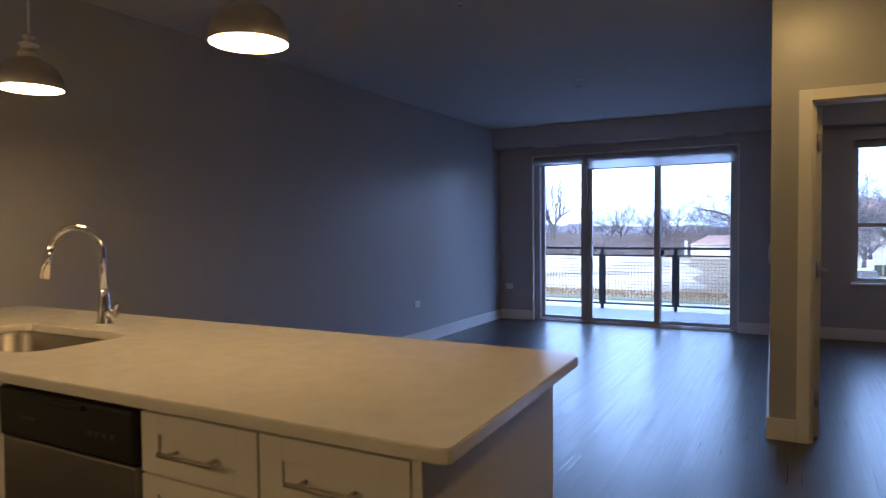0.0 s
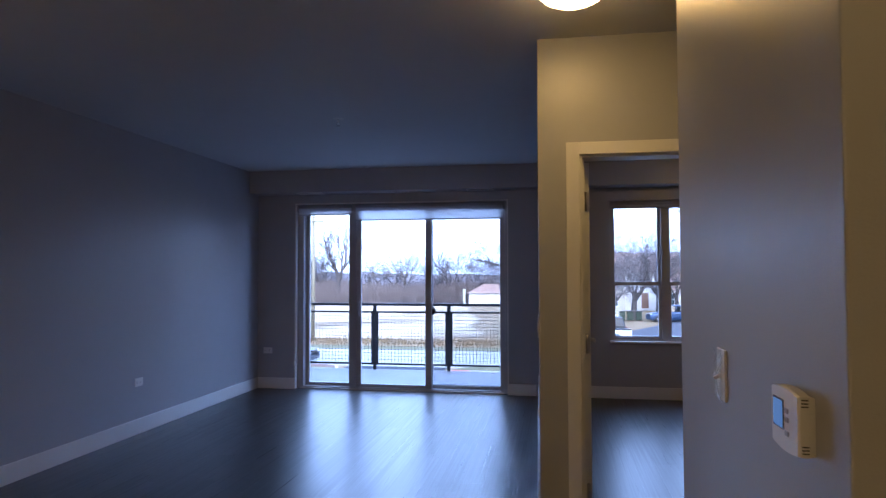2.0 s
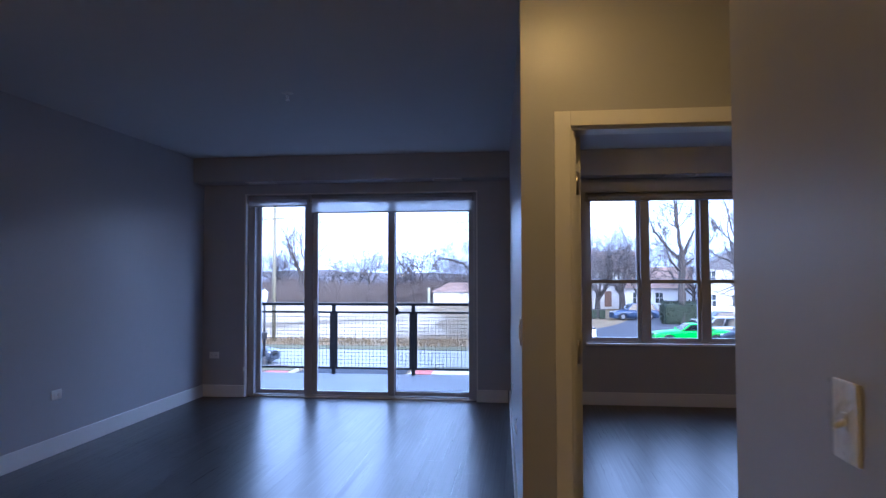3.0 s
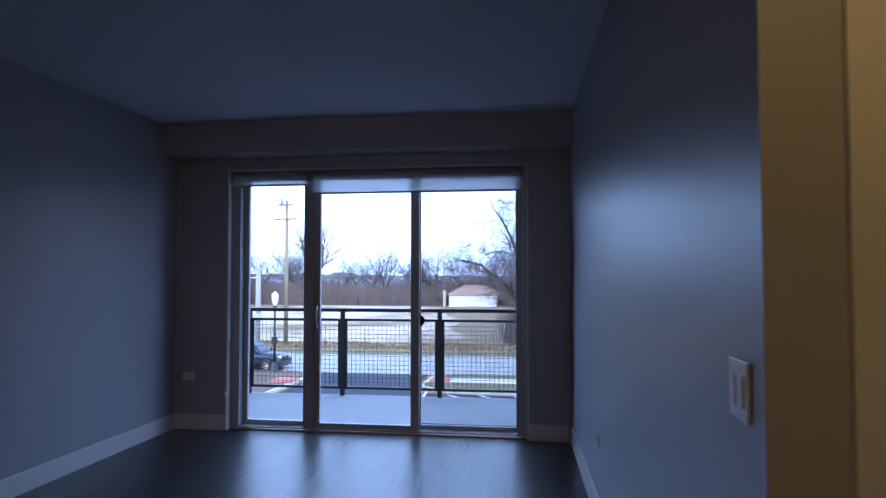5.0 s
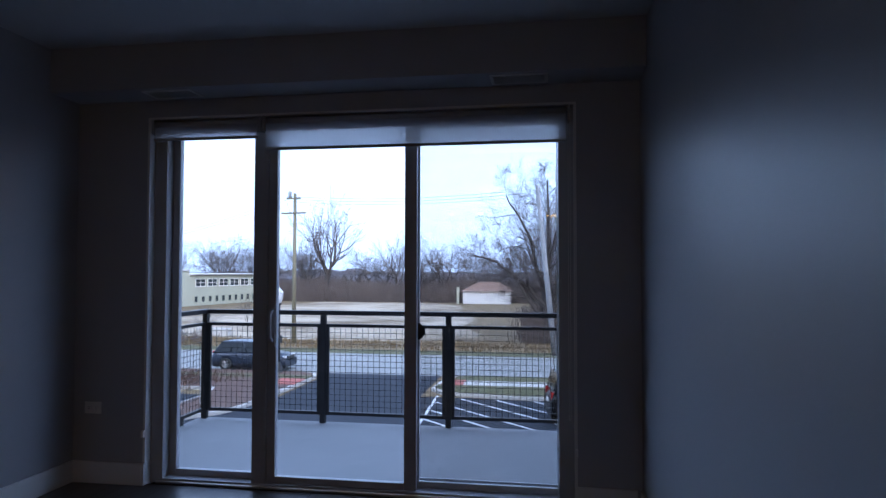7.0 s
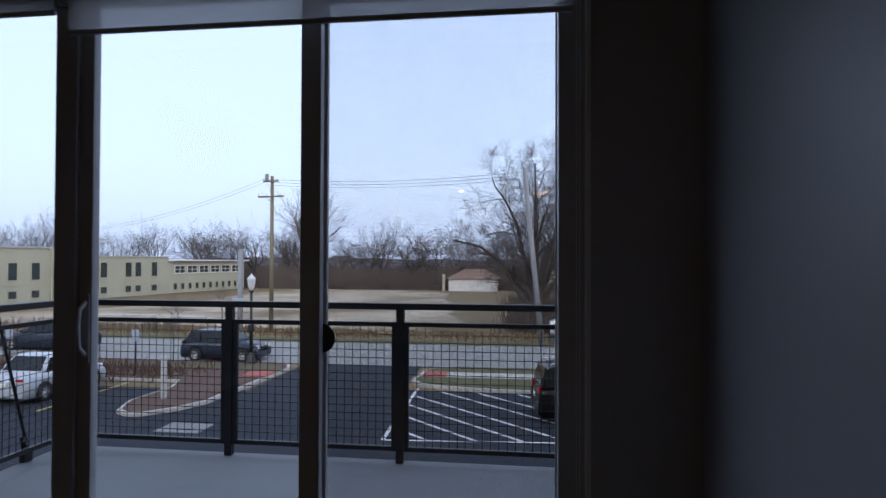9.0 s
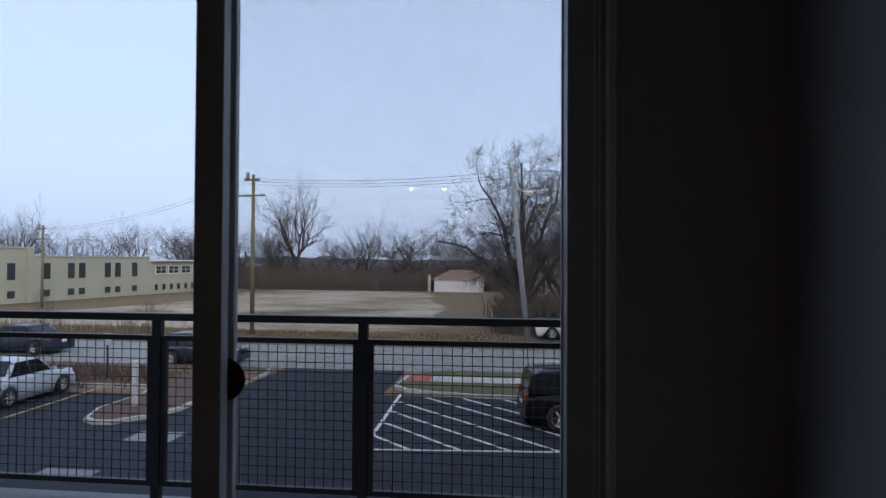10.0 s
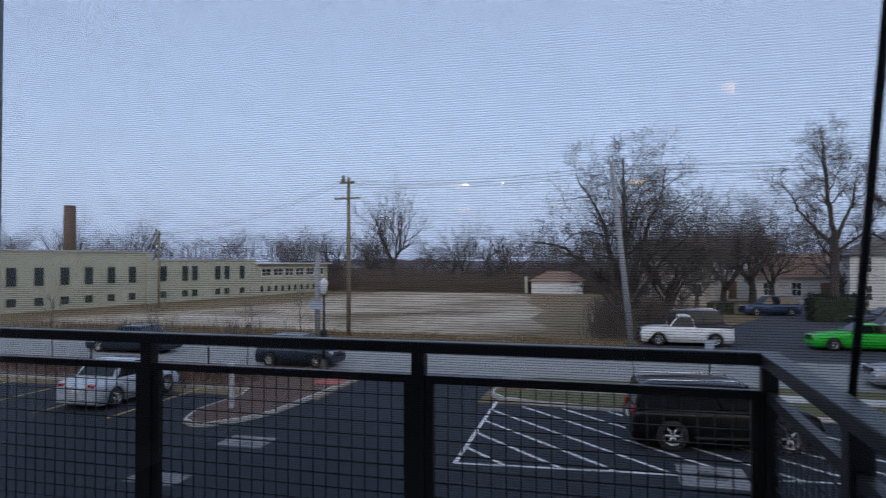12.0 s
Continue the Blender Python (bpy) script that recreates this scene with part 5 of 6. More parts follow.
for x, y, h, w, label in ((-12.6, 27.9, 1.35, 0.075, "white square bollard in the mulch bed"),):
    b = thing("bollard", (x, y, G + 0.15), label, "bollard")
    part("post", B(-w, w, -w, w, -0.02, h, bevel=0.02), VINYL, b)
    part("cap", lathe(bmesh.new(), [(0.12, h), (0.12, h + 0.03), (0.0, h + 0.07)], seg=4), VINYL, b)
for x, y in ((-16.3, 32.0), (-21.9, 32.0), (2.4, 35.0)):
    s = thing("parking_sign", (x, y, G + 0.13), "small pale blue parking sign on a dark post", "sign", "parking signs")
    part("post", B(-0.03, 0.03, -0.02, 0.02, 0, 1.75), RAIL, s)
    part("plate", B(-0.16, 0.16, -0.035, -0.021, 1.3, 1.78, bevel=0.005), SIGN_BLUE, s, "pale blue and white plate")
for x, y in ((-31.5, 52.0), (-29.3, 52.2), (-25.0, 51.5)):
    b = thing("concrete_block", (x, y, G), "long concrete barrier block on gravel", "barrier", "barrier blocks")
    part("body", B(-1.3, 1.3, -0.3, 0.3, 0, 0.62, bevel=0.06), KERB, b)


# ---- vehicles ----
def loft(bm, sections):
    """Skins closed rings of points, with caps."""
    rings = [[bm.verts.new(p) for p in s] for s in sections]
    n = len(rings[0])
    for a, b in zip(rings, rings[1:]):
        for i in range(n):
            bm.faces.new((a[i], a[(i + 1) % n], b[(i + 1) % n], b[i])).smooth = True
    bm.faces.new(rings[0][::-1]), bm.faces.new(rings[-1])
    bmesh.ops.recalc_face_normals(bm, faces=bm.faces[:])
    return bm


def vehicle(name, at, turn, paint, label, length=4.6, width=1.8, height=1.45, belt=0.92, kind="sedan", wheel=0.33, group="parked cars", rim=None):
    """A car that points along its own +x: body shell, glasshouse, panes, wheels and lamps."""
    v = thing(name, at, label, "car" if kind != "pickup" else "pickup truck", group, turn)
    L, w = length / 2, width / 2
    gc = 0.2 if kind in ("suv", "pickup") else 0.17
    shapes = {
        "sedan": ([(-1.0, 0.80), (-0.985, 0.93), (-0.72, 1.0), (-0.2, 1.0), (0.34, 0.98), (0.72, 0.86), (0.95, 0.72), (1.0, 0.62)], (-0.62, -0.36, 0.10, 0.40)),
        "coupe": ([(-1.0, 0.84), (-0.98, 0.98), (-0.70, 1.02), (-0.2, 1.0), (0.25, 0.98), (0.70, 0.90), (0.96, 0.80), (1.0, 0.66)], (-0.66, -0.28, 0.02, 0.30)),
        "crossover": ([(-1.0, 0.78), (-0.99, 0.96), (-0.9, 1.0), (-0.2, 1.0), (0.42, 0.98), (0.76, 0.90), (0.96, 0.76), (1.0, 0.62)], (-0.95, -0.72, 0.12, 0.45)),
        "suv": ([(-1.0, 0.78), (-0.995, 0.97), (-0.93, 1.0), (-0.2, 1.0), (0.46, 0.99), (0.82, 0.95), (0.97, 0.84), (1.0, 0.66)], (-0.965, -0.88, 0.20, 0.44)),
        "pickup": ([(-1.0, 0.86), (-1.0, 0.99), (-0.9, 1.0), (-0.2, 1.0), (0.42, 0.99), (0.80, 0.95), (0.97, 0.86), (1.0, 0.66)], (-0.18, -0.10, 0.16, 0.40)),
    }[kind]
    profile, (g0, g1, g2, g3) = shapes
    wx = (-0.60 * L, 0.62 * L) if kind != "suv" else (-0.58 * L, 0.64 * L)
    # lower body in cross-sections along the length
    secs = []
    for u, k in [(-1.0, None)] + [(-0.96 + 1.92 * i / 23, None) for i in range(24)] + [(1.0, None)]:
        zt = belt * np.interp(u, [p[0] for p in profile], [p[1] for p in profile])
        taper = 1 - 0.10 * abs(u) ** 5 - 0.02
        zb = gc + (0.10 if abs(u) > 0.97 else 0)
        hw = w * taper
        ring = []
        arch = max([math.sqrt(max(0, (wheel * 1.16) ** 2 - (u * L - c) ** 2)) for c in wx])
        za = max(zb, wheel + arch * 0.96 - 0.02) if arch > 0.02 else zb
        for y, z in ((-hw * 0.98, za), (-hw, max(za, zb + (zt - zb) * 0.45)), (-hw * 0.985, max(za, zb + (zt - zb) * 0.8)), (-hw * 0.93, zt), (0, zt + 0.015),
                     (hw * 0.93, zt), (hw * 0.985, max(za, zb + (zt - zb) * 0.8)), (hw, max(za, zb + (zt - zb) * 0.45)), (hw * 0.98, za), (hw * 0.55, zb), (-hw * 0.55, zb)):
            ring.append((u * L, y, z))
        secs.append(ring)
    body = part("body", loft(bmesh.new(), secs), paint, v)
    part("underbody", B(-L * 0.94, L * 0.94, -w * 0.8, w * 0.8, gc + 0.02, gc + 0.3), BLACK, v)
    # glasshouse
    zr, wr = height, w * 0.74
    bm = bmesh.new()
    lo = [(g0 * L, w * 0.90), (g3 * L, w * 0.90)]
    secs = []
    keys = ((g0, belt - 0.02, w * 0.86), (g0 + (g1 - g0) * 0.5, (belt + zr) / 2 + 0.03, w * 0.82), (g1, zr - 0.03, wr), ((g1 + g2) / 2, zr, wr), (g2, zr - 0.03, wr),
            (g2 + (g3 - g2) * 0.5, (belt + zr) / 2 + 0.03, w * 0.82), (g3, belt - 0.02, w * 0.86))
    us = np.linspace(g0, g3, 27)
    zs, hs = (np.interp(us, [k[0] for k in keys], [k[c] for k in keys]) for c in (1, 2))
    soft_z = np.convolve(np.pad(zs, 1, mode="edge"), (0.25, 0.5, 0.25), mode="valid")
    soft_z[0], soft_z[-1] = zs[0], zs[-1]
    for u, z, hw in zip(us.tolist(), soft_z.tolist(), hs.tolist()):
        base = w * 0.90
        secs.append([(u * L, -base, belt - 0.03), (u * L, -hw, z - 0.012), (u * L, -hw * 0.9, z), (u * L, 0, z + 0.012), (u * L, hw * 0.9, z), (u * L, hw, z - 0.012), (u * L, base, belt - 0.03)])
    cabin = part("cabin", loft(bm, secs), paint, v)

    def side_point(u, z, s):
        k = min(1, max(0, (z - belt) / (zr - belt)))
        return (u * L, s * (w * 0.90 + (wr - w * 0.90) * k + 0.012), z)

    zb, zt = belt + 0.02, zr - 0.075
    f = 0.88 if kind in ("suv", "crossover", "pickup") else 0.8
    a0, a1, a2, a3 = g0 + (g1 - g0) * 0.22, g1 + (g0 - g1) * 0.10, g2 + (g3 - g2) * 0.08, g3 - (g3 - g2) * 0.16
    nwin = {"sedan": 2, "coupe": 2, "crossover": 3, "suv": 3, "pickup": 1}[kind]
    for s in (-1, 1):
        for i in range(nwin):
            k0, k1 = i / nwin + 0.012, (i + 1) / nwin - 0.012
            bm = bmesh.new()
            q = [side_point(a0 + (a3 - a0) * k0, zb, s), side_point(a0 + (a3 - a0) * k1, zb, s), side_point(a1 + (a2 - a1) * k1, zt, s), side_point(a1 + (a2 - a1) * k0, zt, s)]
            vs = [bm.verts.new(p) for p in q] + [bm.verts.new((p[0], p[1] - s * 0.03, p[2])) for p in q]
            bm.faces.new(vs[:4]), bm.faces.new(vs[4:][::-1])
            for j in range(4):
                bm.faces.new((vs[j], vs[(j + 1) % 4], vs[4 + (j + 1) % 4], vs[4 + j]))
            bmesh.ops.recalc_face_normals(bm, faces=bm.faces[:])
            part("side_window", bm, CAR_GLASS, cabin, "dark side window")
    for name_, (ua, za), (ub, zb2) in (("windscreen", (g3 - (g3 - g2) * 0.1, belt + 0.05), (g2 + (g3 - g2) * 0.1, zr - 0.05)), ("rear_window", (g0 + (g1 - g0) * 0.12, belt + 0.06), (g1 - (g1 - g0) * 0.1, zr - 0.06))):
        off = 0.03 if name_ == "windscreen" else -0.03
        bm = bmesh.new()
        ring = [(ua * L + off, -w * 0.76, za + 0.02), (ua * L + off, w * 0.76, za + 0.02), (ub * L + off * 1.3, wr * 0.84, zb2 + 0.03), (ub * L + off * 1.3, -wr * 0.84, zb2 + 0.03)]
        vs = [bm.verts.new(p) for p in ring] + [bm.verts.new((p[0] - off * 2, p[1], p[2] - 0.05)) for p in ring]
        bm.faces.new(vs[:4]), bm.faces.new(vs[4:][::-1])
        for j in range(4):
            bm.faces.new((vs[j], vs[(j + 1) % 4], vs[4 + (j + 1) % 4], vs[4 + j]))
        bmesh.ops.recalc_face_normals(bm, faces=bm.faces[:])
        part(name_, bm, CAR_GLASS, cabin, "dark glass")
    for c in wx:
        for s in (-1, 1):
            y = s * (w - 0.11)
            wl_ = part("wheel", lathe(bmesh.new(), [(wheel * 0.62, -0.1), (wheel * 0.9, -0.11), (wheel, -0.07), (wheel, 0.07), (wheel * 0.9, 0.11), (wheel * 0.62, 0.1)], (c, y, wheel), 24, (0, 1, 0)), TYRE, v, "black tyre")
            bm = lathe(bmesh.new(), [(0.0, 0.05), (wheel * 0.12, 0.055), (wheel * 0.14, 0.03)], (c, y + s * 0.02, wheel), 16, (0, s, 0))
            lathe(bm, [(wheel * 0.58, 0.05), (wheel * 0.66, 0.085), (wheel * 0.66, -0.06), (wheel * 0.56, -0.06)], (c, y, wheel), 24, (0, s, 0))
            for i in range(6):
                a = math.pi * i / 3
                rod(bm, (c, y + s * 0.06, wheel), (c + wheel * 0.6 * math.cos(a), y + s * 0.055, wheel + wheel * 0.6 * math.sin(a)), wheel * 0.09, wheel * 0.07, 6)
            part("rim", bm, rim or RIM, wl_, "alloy rim")
    zl = belt * 0.78
    for s in (-1, 1):
        part("tail_lamp", B(-L * 0.995, -L * 0.93, s * w * 0.5 - w * 0.28 * (s < 0), s * w * 0.5 + w * 0.28 * (s > 0), zl, zl + (0.24 if kind in ("suv", "pickup", "crossover") else 0.12), bevel=0.01), RED_LENS, v, "red tail lamp")
        part("headlamp", B(L * 0.90, L * 0.975, s * w * 0.52 - w * 0.26 * (s < 0), s * w * 0.52 + w * 0.26 * (s > 0), zl - 0.08, zl + 0.05, bevel=0.01), CLEAR_LENS, v, "clear headlamp")
        part("mirror", B(g3 * L - 0.16, g3 * L - 0.04, s * (w + 0.02) - 0.07, s * (w + 0.02) + 0.07, belt + 0.0, belt + 0.13, bevel=0.02), paint, v)
        nd = 1 if kind in ("pickup", "coupe") else 2
        for i in range(nd):
            u = g2 * 0.9 - i * 0.42
            part("door_handle", B(u * L - 0.1, u * L + 0.06, s * w * 0.985 - 0.02, s * w * 0.985 + 0.02, belt * 0.86, belt * 0.86 + 0.03, bevel=0.006), CHROME if kind == "suv" else paint, v)
    part("front_bumper", B(L * 0.93, L * 1.005, -w * 0.86, w * 0.86, gc + 0.06, gc + 0.28, bevel=0.03), paint if kind != "pickup" else CHROME, v)
    part("grille", B(L * 0.955, L * 1.0, -w * 0.42, w * 0.42, gc + 0.3, zl + 0.02, bevel=0.01), BLACK, v)
    part("rear_bumper", B(-L * 1.005, -L * 0.93, -w * 0.86, w * 0.86, gc + 0.06, gc + 0.28, bevel=0.03), paint if kind != "pickup" else CHROME, v)
    part("licence_plate", B(-L * 1.012, -L * 1.0, -0.15, 0.15, zl - 0.14, zl - 0.02), PLATE, v)
    if kind == "suv":
        for s in (-1, 1):
            bm = tube(bmesh.new(), [(g1 * L + 0.1, s * wr * 0.86, zr), (g1 * L + 0.2, s * wr * 0.86, zr + 0.06), (g2 * L - 0.2, s * wr * 0.86, zr + 0.06), (g2 * L - 0.05, s * wr * 0.86, zr)], 0.018, 8)
            part("roof_rack", bm, CHROME, v, "bright roof rail")
            part("running_board", B(wx[0] + 0.5, wx[1] - 0.5, s * (w + 0.03) - 0.09, s * (w + 0.03) + 0.09, 0.36, 0.41, bevel=0.01), BLACK, v)
    if kind == "pickup":
        for s in (-1, 1):
            part("bed_rail", B(-L * 0.98, -L * 0.2, s * w * 0.88 - 0.04, s * w * 0.88 + 0.04, belt - 0.02, belt + 0.06, bevel=0.01), BLACK, v)
        part("bed_floor", B(-L * 0.96, -L * 0.21, -w * 0.8, w * 0.8, belt + 0.018, belt + 0.03), BLACK, v)
    return v


P_PEARL = car_paint("pearl_white_car_paint", (0.42, 0.46, 0.51), 0.15)
P_WHITE, P_BLACK = car_paint("white_car_paint", (0.70, 0.71, 0.73)), car_paint("black_car_paint", (0.004, 0.004, 0.005), coat=0.0, spec=0.22)
P_NAVY, P_GREEN = car_paint("dark_blue_car_paint", (0.02, 0.027, 0.045), 0.3), car_paint("bright_green_car_paint", (0.02, 0.42, 0.03))
P_GREY, P_SILVER = car_paint("slate_grey_car_paint", (0.045, 0.05, 0.065), 0.4), car_paint("silver_car_paint", (0.35, 0.36, 0.38), 0.6)
P_BLUE = car_paint("blue_car_paint", (0.04, 0.065, 0.13), 0.3)
vehicle("sedan", (-17.5, 28.75, G + 0.008), 90, P_PEARL, "pearl white four-door sedan parked in a stall", 4.0, 1.83, 1.44)
vehicle("large_suv", (1.72, 28.05, G + 0.008), 8, P_BLACK, "large black sport utility vehicle with bright rims", 4.55, 1.9, 1.66, 1.04, "suv", 0.39)
vehicle("hatchback", (-14.9, 36.95, G + 0.004), 0, P_NAVY, "dark blue hatchback standing on the road", 3.8, 1.72, 1.42, 0.88, "crossover", 0.31)
vehicle("sedan", (-25.7, 38.9, G + 0.004), 180, P_NAVY, "dark blue sedan on the pale road", 4.8, 1.83, 1.42)
vehicle("pickup_truck", (2.85, 49.0, G + 0.010), 182, P_WHITE, "white single-cab pickup truck parked on asphalt", 4.9, 1.85, 1.7, 1.06, "pickup", 0.38)
vehicle("large_suv", (2.7, 51.3, G + 0.010), 182, P_GREY, "dark grey sport utility vehicle behind the pickup", 5.0, 1.95, 1.8, 1.1, "suv", 0.38)
vehicle("sedan", (1.9, 54.2, G + 0.010), 182, P_SILVER, "silver sedan parked behind other cars", 4.7, 1.82, 1.45)
vehicle("coupe", (11.6, 49.0, G + 0.012), 182, P_GREEN, "bright green two-door muscle coupe", 5.0, 1.92, 1.42, 0.95, "coupe", 0.36)
vehicle("crossover", (14.5, 52.5, G), 182, P_SILVER, "silver crossover parked beyond the green coupe", 4.6, 1.85, 1.65, 1.0, "crossover", 0.35)
vehicle("crossover", (11.9, 72.0, G + 0.012), 190, P_BLUE, "blue crossover parked across the side street", 4.7, 1.85, 1.68, 1.0, "crossover", 0.36)
vehicle("crossover", (15.6, 48.6, G), 180, P_NAVY, "dark blue crossover parked across the road", 4.6, 1.85, 1.6, 0.98, "crossover", 0.35)
vehicle("sedan", (10.6, 37.9, G + 0.004), 182, P_SILVER, "silver sedan standing on the pale road", 4.6, 1.82, 1.45)
vehicle("sedan", (17.6, 62.5, G), 185, P_NAVY, "dark blue sedan parked by a hedge", 4.7, 1.82, 1.45)


# ---- buildings ----
def window_unit(parent, at, w, h, normal_turn, mat=None, frame=None):
    """A recessed-looking window: frame, dark pane, bars."""
    m = Matrix.Translation(at) @ Matrix.Rotation(normal_turn, 4, "Z")
    bm = bmesh.new()
    sides = [(-w / 2 - 0.06, -w / 2, 0, h), (w / 2, w / 2 + 0.06, 0, h), (-w / 2 - 0.06, w / 2 + 0.06, h, h + 0.07), (-w / 2 - 0.1, w / 2 + 0.1, -0.1, 0)]
    if frame is None:
        sides += [(-0.025, 0.025, 0, h), (-w / 2, w / 2, h * 0.5 - 0.025, h * 0.5 + 0.025)]
    for a in sides:
        box(bm, a[0], a[1], -0.09, 0.0, a[2], a[3])
    bmesh.ops.transform(bm, matrix=m, verts=bm.verts[:])
    wd = part("window", bm, frame or TRIM, parent)
    bm = B(-w / 2, w / 2, -0.05, 0.0, 0, h)
    bmesh.ops.transform(bm, matrix=m, verts=bm.verts[:])
    part("pane", bm, mat or DARK_GLASS, wd)
    return wd


def cream_building():
    """A long low factory whose face runs away from the road in three steps."""
    ax, ay, bx, by = -56.6, 48.0, -46.2, 106.0
    b = thing("factory_building", (ax, ay, G), "long cream masonry factory with small windows", "building", turn=math.degrees(math.atan2(by - ay, bx - ax)))
    total = math.hypot(bx - ax, by - ay)
    spans = ((0.0, 24.5, 5.75), (24.5, 42.0, 4.85), (42.0, total, 4.2))
    for u0, u1, h in spans:
        part("wall", B(u0, u1, 0.0, 16.0, 0.0, h), STUCCO, b, "cream painted masonry wall")
        part("coping", B(u0 - 0.05, u1 + 0.05, -0.12, 16.1, h, h + 0.16, bevel=0.02), KERB, b, "pale coping")
        if h > 4.5:
            part("string_course", B(u0, u1, -0.06, 0.0, 1.85, 2.05), STUCCO, b)
    pil = spans[0][1]
    part("pilaster", B(pil - 0.5, pil + 0.3, -0.25, 0.0, 0.0, 5.75), STUCCO, b)
    ups = [1.5 + 2.6 * i for i in range(9)] + [26.5, 29.7, 31.2, 35.0, 36.6, 39.4]
    for u in ups:
        window_unit(b, (u, 0, 2.45), 0.95, 1.75, 0.0, frame=STUCCO)
        if u < 42:
            window_unit(b, (u, 0, 0.55), 0.9, 0.75, 0.0, frame=STUCCO)
    n = 11
    for i in range(n):
        u = 43.3 + i * (total - 44.2) / (n - 1)
        window_unit(b, (u, 0, 0.5), 0.62, 0.8, 0.0, frame=STUCCO)
    for i in range(6):
        u = 44.2 + i * 2.5
        window_unit(b, (u, 0, 2.75), 1.9, 0.95, 0.0)
    part("roof", B(42.4, total + 0.4, -0.7, 16.4, 4.36, 4.52, bevel=0.03), SIDING, b, "white flat roof edge")
    part("chimney", rod(bmesh.new(), (24.0, 13.0, 4.0), (24.0, 13.0, 11.6), 0.75, 0.66, 16), BRICK_RED, b, "tall old brick chimney")
    part("roof_vent", rod(bmesh.new(), (33.0, 3.0, 4.85), (33.0, 3.0, 6.1), 0.16, 0.16, 10), GREY_POLE, b)


cream_building()


def house(at, turn, w, d, h, roof_h, wall, roof, label, name="house", windows=(2, 2), ridge_along=True, door=True, group="houses", hip=0.0):
    b = thing(name, at, label, "house", group, turn)
    part("wall", B(-w / 2, w / 2, 0, d, -0.05, h), wall, b)
    bm = bmesh.new()
    o = 0.35
    if ridge_along:
        pts = [(-w / 2 - o, -o, h - 0.15), (w / 2 + o, -o, h - 0.15), (w / 2 + o, d + o, h - 0.15), (-w / 2 - o, d + o, h - 0.15), (-w / 2 - o + hip, d / 2, h + roof_h), (w / 2 + o - hip, d / 2, h + roof_h)]
        faces = ((0, 1, 5, 4), (2, 3, 4, 5), (0, 4, 3), (1, 2, 5), (3, 2, 1, 0))
    else:
        pts = [(-w / 2 - o, -o, h - 0.15), (w / 2 + o, -o, h - 0.15), (w / 2 + o, d + o, h - 0.15), (-w / 2 - o, d + o, h - 0.15), (0, -o, h + roof_h), (0, d + o, h + roof_h)]
        faces = ((0, 4, 5, 3), (1, 2, 5, 4), (0, 1, 4), (2, 3, 5), (3, 2, 1, 0))
    vs = [bm.verts.new(p) for p in pts]
    for f in faces:
        bm.faces.new([vs[i] for i in f])
    bmesh.ops.recalc_face_normals(bm, faces=bm.faces[:])
    part("roof", bm, roof, b)
    if not ridge_along:
        bm = bmesh.new()
        q = [bm.verts.new(p) for p in ((-w / 2, -0.01, h - 0.2), (w / 2, -0.01, h - 0.2), (0, -0.01, h + roof_h - 0.2))]
        q2 = [bm.verts.new((v.co.x, 0.1, v.co.z)) for v in q]
        bm.faces.new(q), bm.faces.new(q2[::-1])
        for j in range(3):
            bm.faces.new((q[j], q[(j + 1) % 3], q2[(j + 1) % 3], q2[j]))
        part("gable", bm, wall, b)
        window_unit(b, (0, -0.02, h + 0.1), 0.8, 1.0, 0.0)
    cols, rows = windows
    for r_ in range(rows):
        for c in range(cols):
            if door and r_ == 0 and c == cols // 2:
                part("door", B(-w / 2 + (c + 0.5) * w / cols - 0.45, -w / 2 + (c + 0.5) * w / cols + 0.45, -0.06, 0, 0.3, 2.35), ROOF_BROWN, b)
                continue
            window_unit(b, (-w / 2 + (c + 0.5) * w / cols, 0, 0.95 + r_ * 2.7), 0.9, 1.35, 0.0)
    return b


g = house((-9.5, 104.0, G), 0, 7.2, 7.0, 2.0, 1.25, SIDING, ROOF_BROWN, "low white garage with a brown hipped roof", "garage", (0, 0), True, False, "outbuildings", 2.4)
part("end_post", B(-4.5, -4.15, -0.25, 0.25, 0, 2.5), STUCCO, g)
house((4.6, 84.0, G), -6, 8.0, 9.0, 5.0, 2.6, TAN_SIDING, ROOF_GREY, "pale two-storey house behind bare trees", windows=(3, 2), ridge_along=False)
house((19.2, 88.0, G), -8, 11.0, 9.0, 3.0, 2.6, SIDING, ROOF_BROWN, "low white house with a brown roof", windows=(4, 1))
house((26.0, 80.0, G), -10, 10.5, 10.0, 5.4, 3.0, SIDING, ROOF_GREY, "white two-storey house with a grey roof", windows=(4, 2), ridge_along=False)
house((36.0, 70.0, G), -14, 10.0, 9.5, 5.4, 2.8, SIDING, ROOF_GREY, "white two-storey house beside bare trees", windows=(3, 2), ridge_along=False)
house((12.0, 92.0, G), 0, 9.0, 8.0, 5.2, 2.6, SIDING, ROOF_BROWN, "white two-storey house with a brick-red roof", windows=(3, 2))


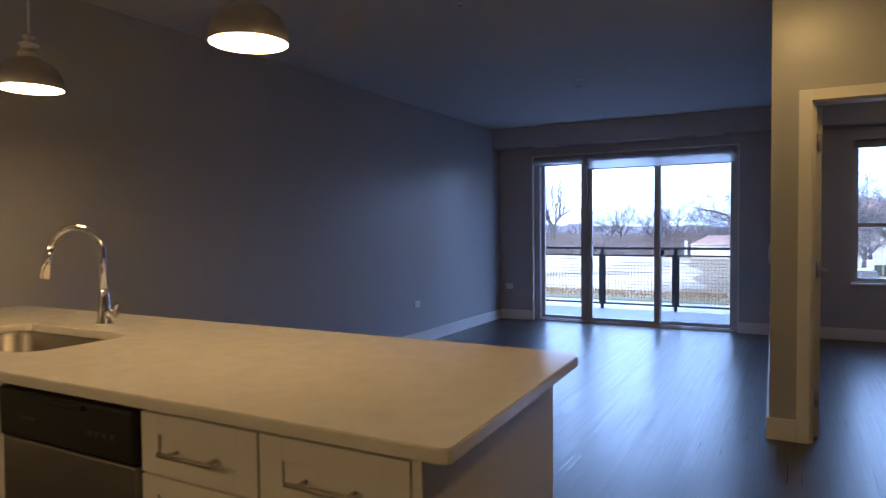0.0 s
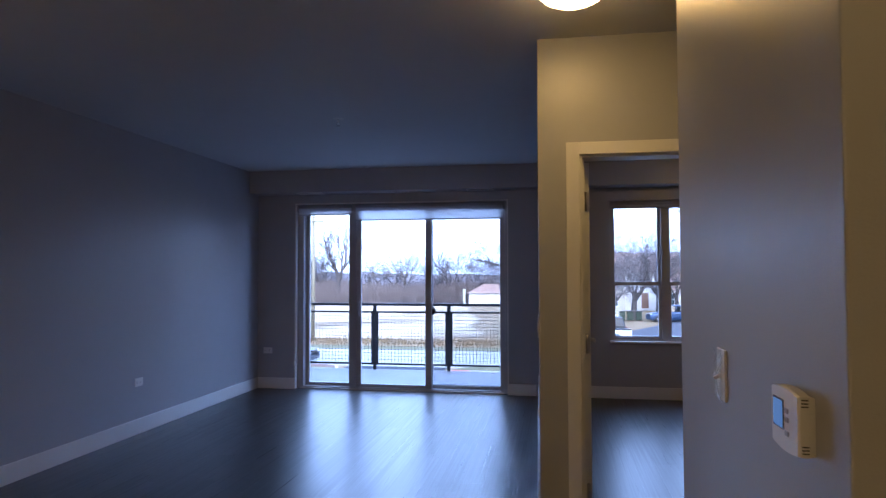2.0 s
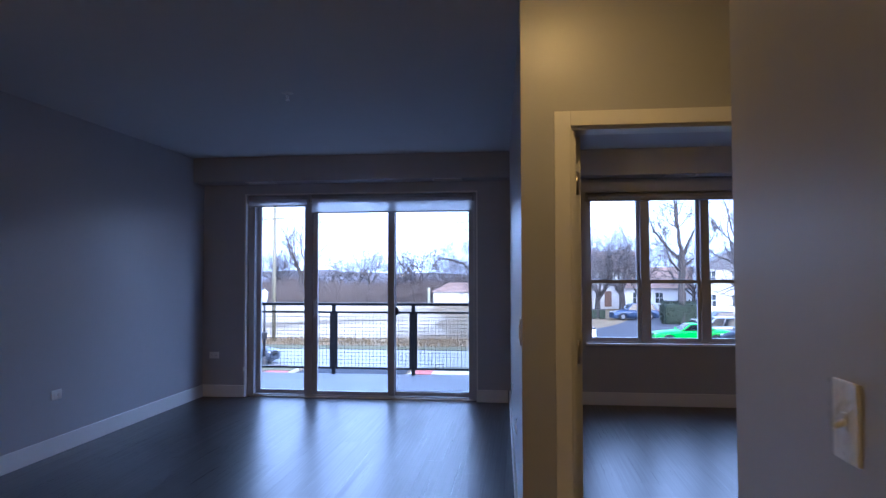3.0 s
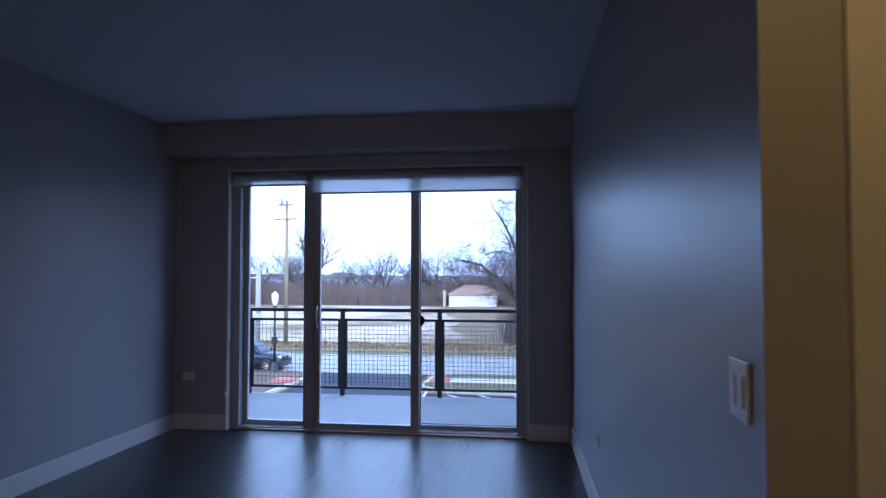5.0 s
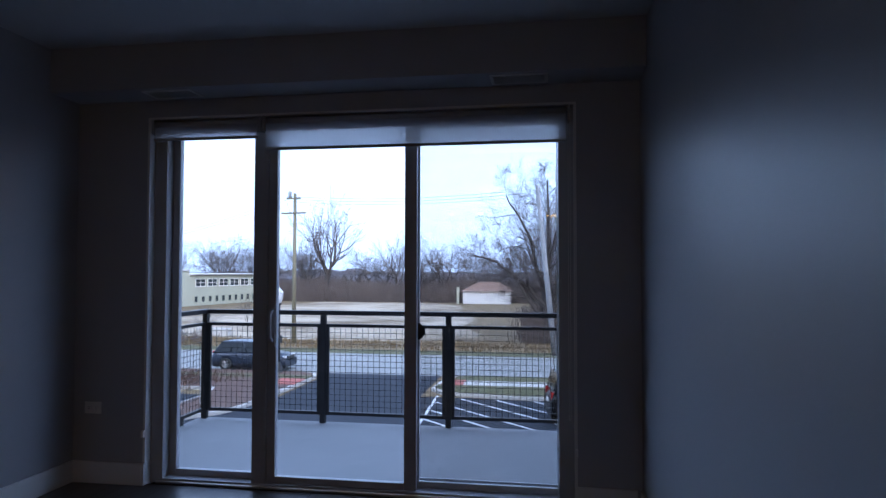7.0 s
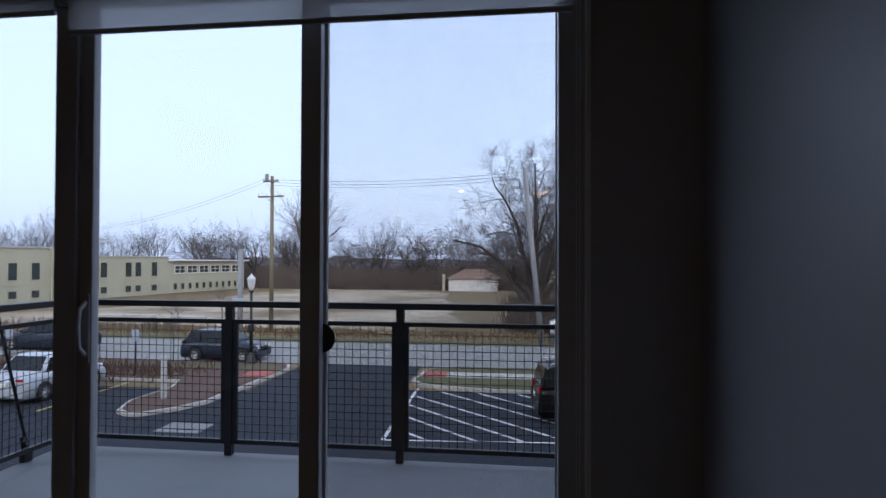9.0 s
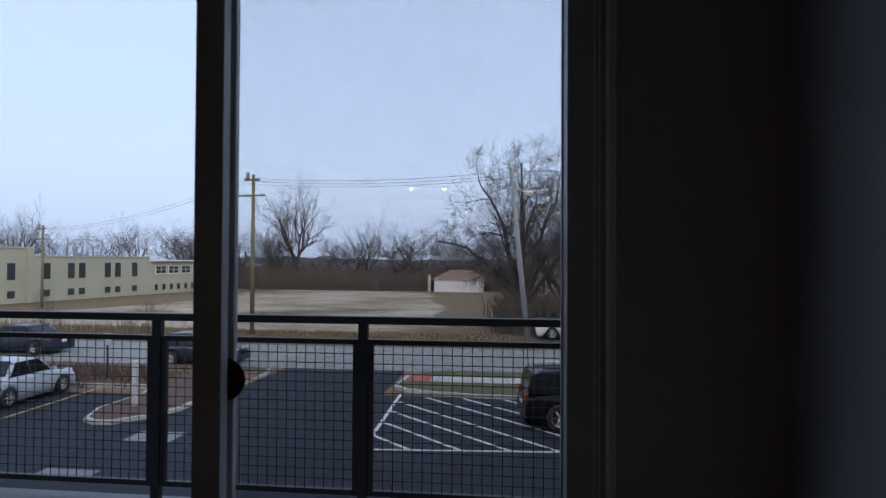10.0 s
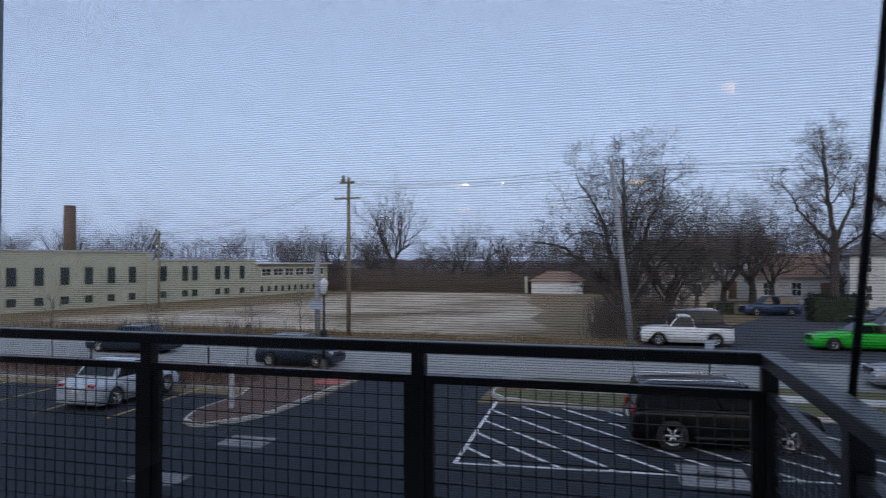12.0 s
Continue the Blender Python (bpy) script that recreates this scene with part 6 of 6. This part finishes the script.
def leaf_mound(name, at, size, seed, label, category):
    """A clipped evergreen: a dark core wrapped in many small leaf clumps."""
    s = thing(name, at, label, category)
    r = random.Random(seed)
    bm = B(-size[0] / 2 * 0.9, size[0] / 2 * 0.9, -size[1] / 2 * 0.9, size[1] / 2 * 0.9, 0, size[2] * 0.92, bevel=0.2)
    part("core", bm, SHRUB, s)
    verts, faces = [], []
    for _ in range(1500):
        f = r.randint(0, 2)
        p = [r.uniform(-1, 1), r.uniform(-1, 1), r.uniform(0, 1)]
        if f == 0:
            p[0] = r.choice((-1, 1))
        elif f == 1:
            p[1] = r.choice((-1, 1))
        else:
            p[2] = 1.0
        c = Vector((p[0] * size[0] / 2 * 0.95, p[1] * size[1] / 2 * 0.95, p[2] * size[2])) + Vector((r.gauss(0, 0.04), r.gauss(0, 0.04), r.gauss(0, 0.04)))
        o = len(verts)
        for _k in range(3):
            verts.append(tuple(c + Vector((r.gauss(0, 0.09), r.gauss(0, 0.09), r.gauss(0, 0.09)))))
        faces.append((o, o + 1, o + 2))
    me = bpy.data.meshes.new("leaves")
    me.from_pydata(verts, [], faces)
    me.materials.append(SHRUB)
    piece("leaves", me, s, (0, 0, 0))


leaf_mound("hedge", (15.6, 67.0, G), (4.0, 2.0, 2.0), 2, "dark clipped evergreen hedge block", "hedge")
for i, (x, y) in enumerate(((7.1, 72.5), (7.9, 72.6), (8.8, 72.7))):
    b = thing("waste_bin", (x, y, G), "dark wheeled waste bin on the kerb", "waste bin", "waste bins")
    bm = B(-0.28, 0.28, -0.3, 0.3, 0.05, 0.95, bevel=0.03)
    part("body", bm, SHRUB, b)
    part("lid", B(-0.31, 0.31, -0.34, 0.33, 0.95, 1.04, bevel=0.03), BLACK, b)
    for s in (-1, 1):
        part("wheel", rod(bmesh.new(), (s * 0.25, 0.3, 0.12), (s * 0.30, 0.3, 0.12), 0.12, seg=14), TYRE, b)


# the neighbouring wing with stacked balconies, seen past the bedroom window
def brick_wing():
    b = thing("apartment_wing", (13.2, 25.2, G), "tan brick apartment wing with black balconies", "building")
    part("wall", B(0, 6, 0, 9.0, -0.05, 11.5), TAN_BRICK, b, "tan brick wall")
    for z in (3.2, 6.6):
        part("string_course", B(-0.05, 6.05, -0.05, 9.05, z, z + 0.25), KERB, b)
    for z in (0.9, 4.3, 7.7):
        for y in (1.2, 3.8):
            window_unit(b, (0, y, z), 1.3, 1.6, -math.pi / 2)
    part("coping", B(-0.1, 6.1, -0.1, 9.1, 11.5, 11.75, bevel=0.03), KERB, b)
    for z in (3.4, 6.9):
        bal = part("balcony", B(-2.4, 0.0, 5.3, 8.3, z, z + 0.22, bevel=0.02), RAIL, b, "black steel balcony")
        for x, y in ((-2.35, 5.35), (-2.35, 6.8), (-2.35, 8.25), (-1.2, 5.35), (-1.2, 8.25)):
            part("post", B(x - 0.04, x + 0.04, y - 0.04, y + 0.04, z + 0.22, z + 1.3), RAIL, bal)
        bm = bmesh.new()
        for zz in (z + 0.45, z + 1.12, z + 1.28):
            box(bm, -2.39, -2.31, 5.3, 8.3, zz, zz + 0.05)
            box(bm, -2.31, 0.0, 5.31, 5.39, zz, zz + 0.05)
            box(bm, -2.31, 0.0, 8.21, 8.29, zz, zz + 0.05)
        part("rail", bm, RAIL, bal)
    part("downpipe", rod(bmesh.new(), (-0.1, 8.7, 0), (-0.1, 8.7, 11.4), 0.06, seg=10), KERB, b)


brick_wing()
s = thing("lamp_post", (9.2, 27.0, G), "dark lamp post with one side arm", "lamp post")
part("base", lathe(bmesh.new(), [(0.17, 0.0), (0.17, 0.08), (0.11, 0.16), (0.09, 0.3)], seg=14), RAIL, s)
part("post", rod(bmesh.new(), (0, 0, 0.1), (0, 0, 5.95), 0.09, 0.085, 12), RAIL, s)
part("cap", lathe(bmesh.new(), [(0.10, 5.95), (0.10, 6.0), (0.0, 6.05)], seg=12), RAIL, s)
part("arm", tube(bmesh.new(), [(0, 0, 5.4), (-0.45, 0, 5.47), (-0.95, 0, 5.44)], 0.04, 8), RAIL, s)
part("lamp_head", B(-1.45, -0.85, -0.14, 0.14, 5.38, 5.47, bevel=0.03), RAIL, s)
s = thing("banner_post", (8.17, 27.0, G), "tall thin grey pole carrying an orange banner", "banner post")
part("post", rod(bmesh.new(), (0, 0, -0.02), (0, 0, 8.2), 0.07, 0.05, 12), GREY_POLE, s)
part("banner_arm", tube(bmesh.new(), [(0, 0, 6.38), (-0.38, 0, 6.39)], 0.015, 6), RAIL, s)
part("banner", B(-0.36, -0.15, -0.01, 0.01, 6.0, 6.38), ORANGE, s, "small orange banner")
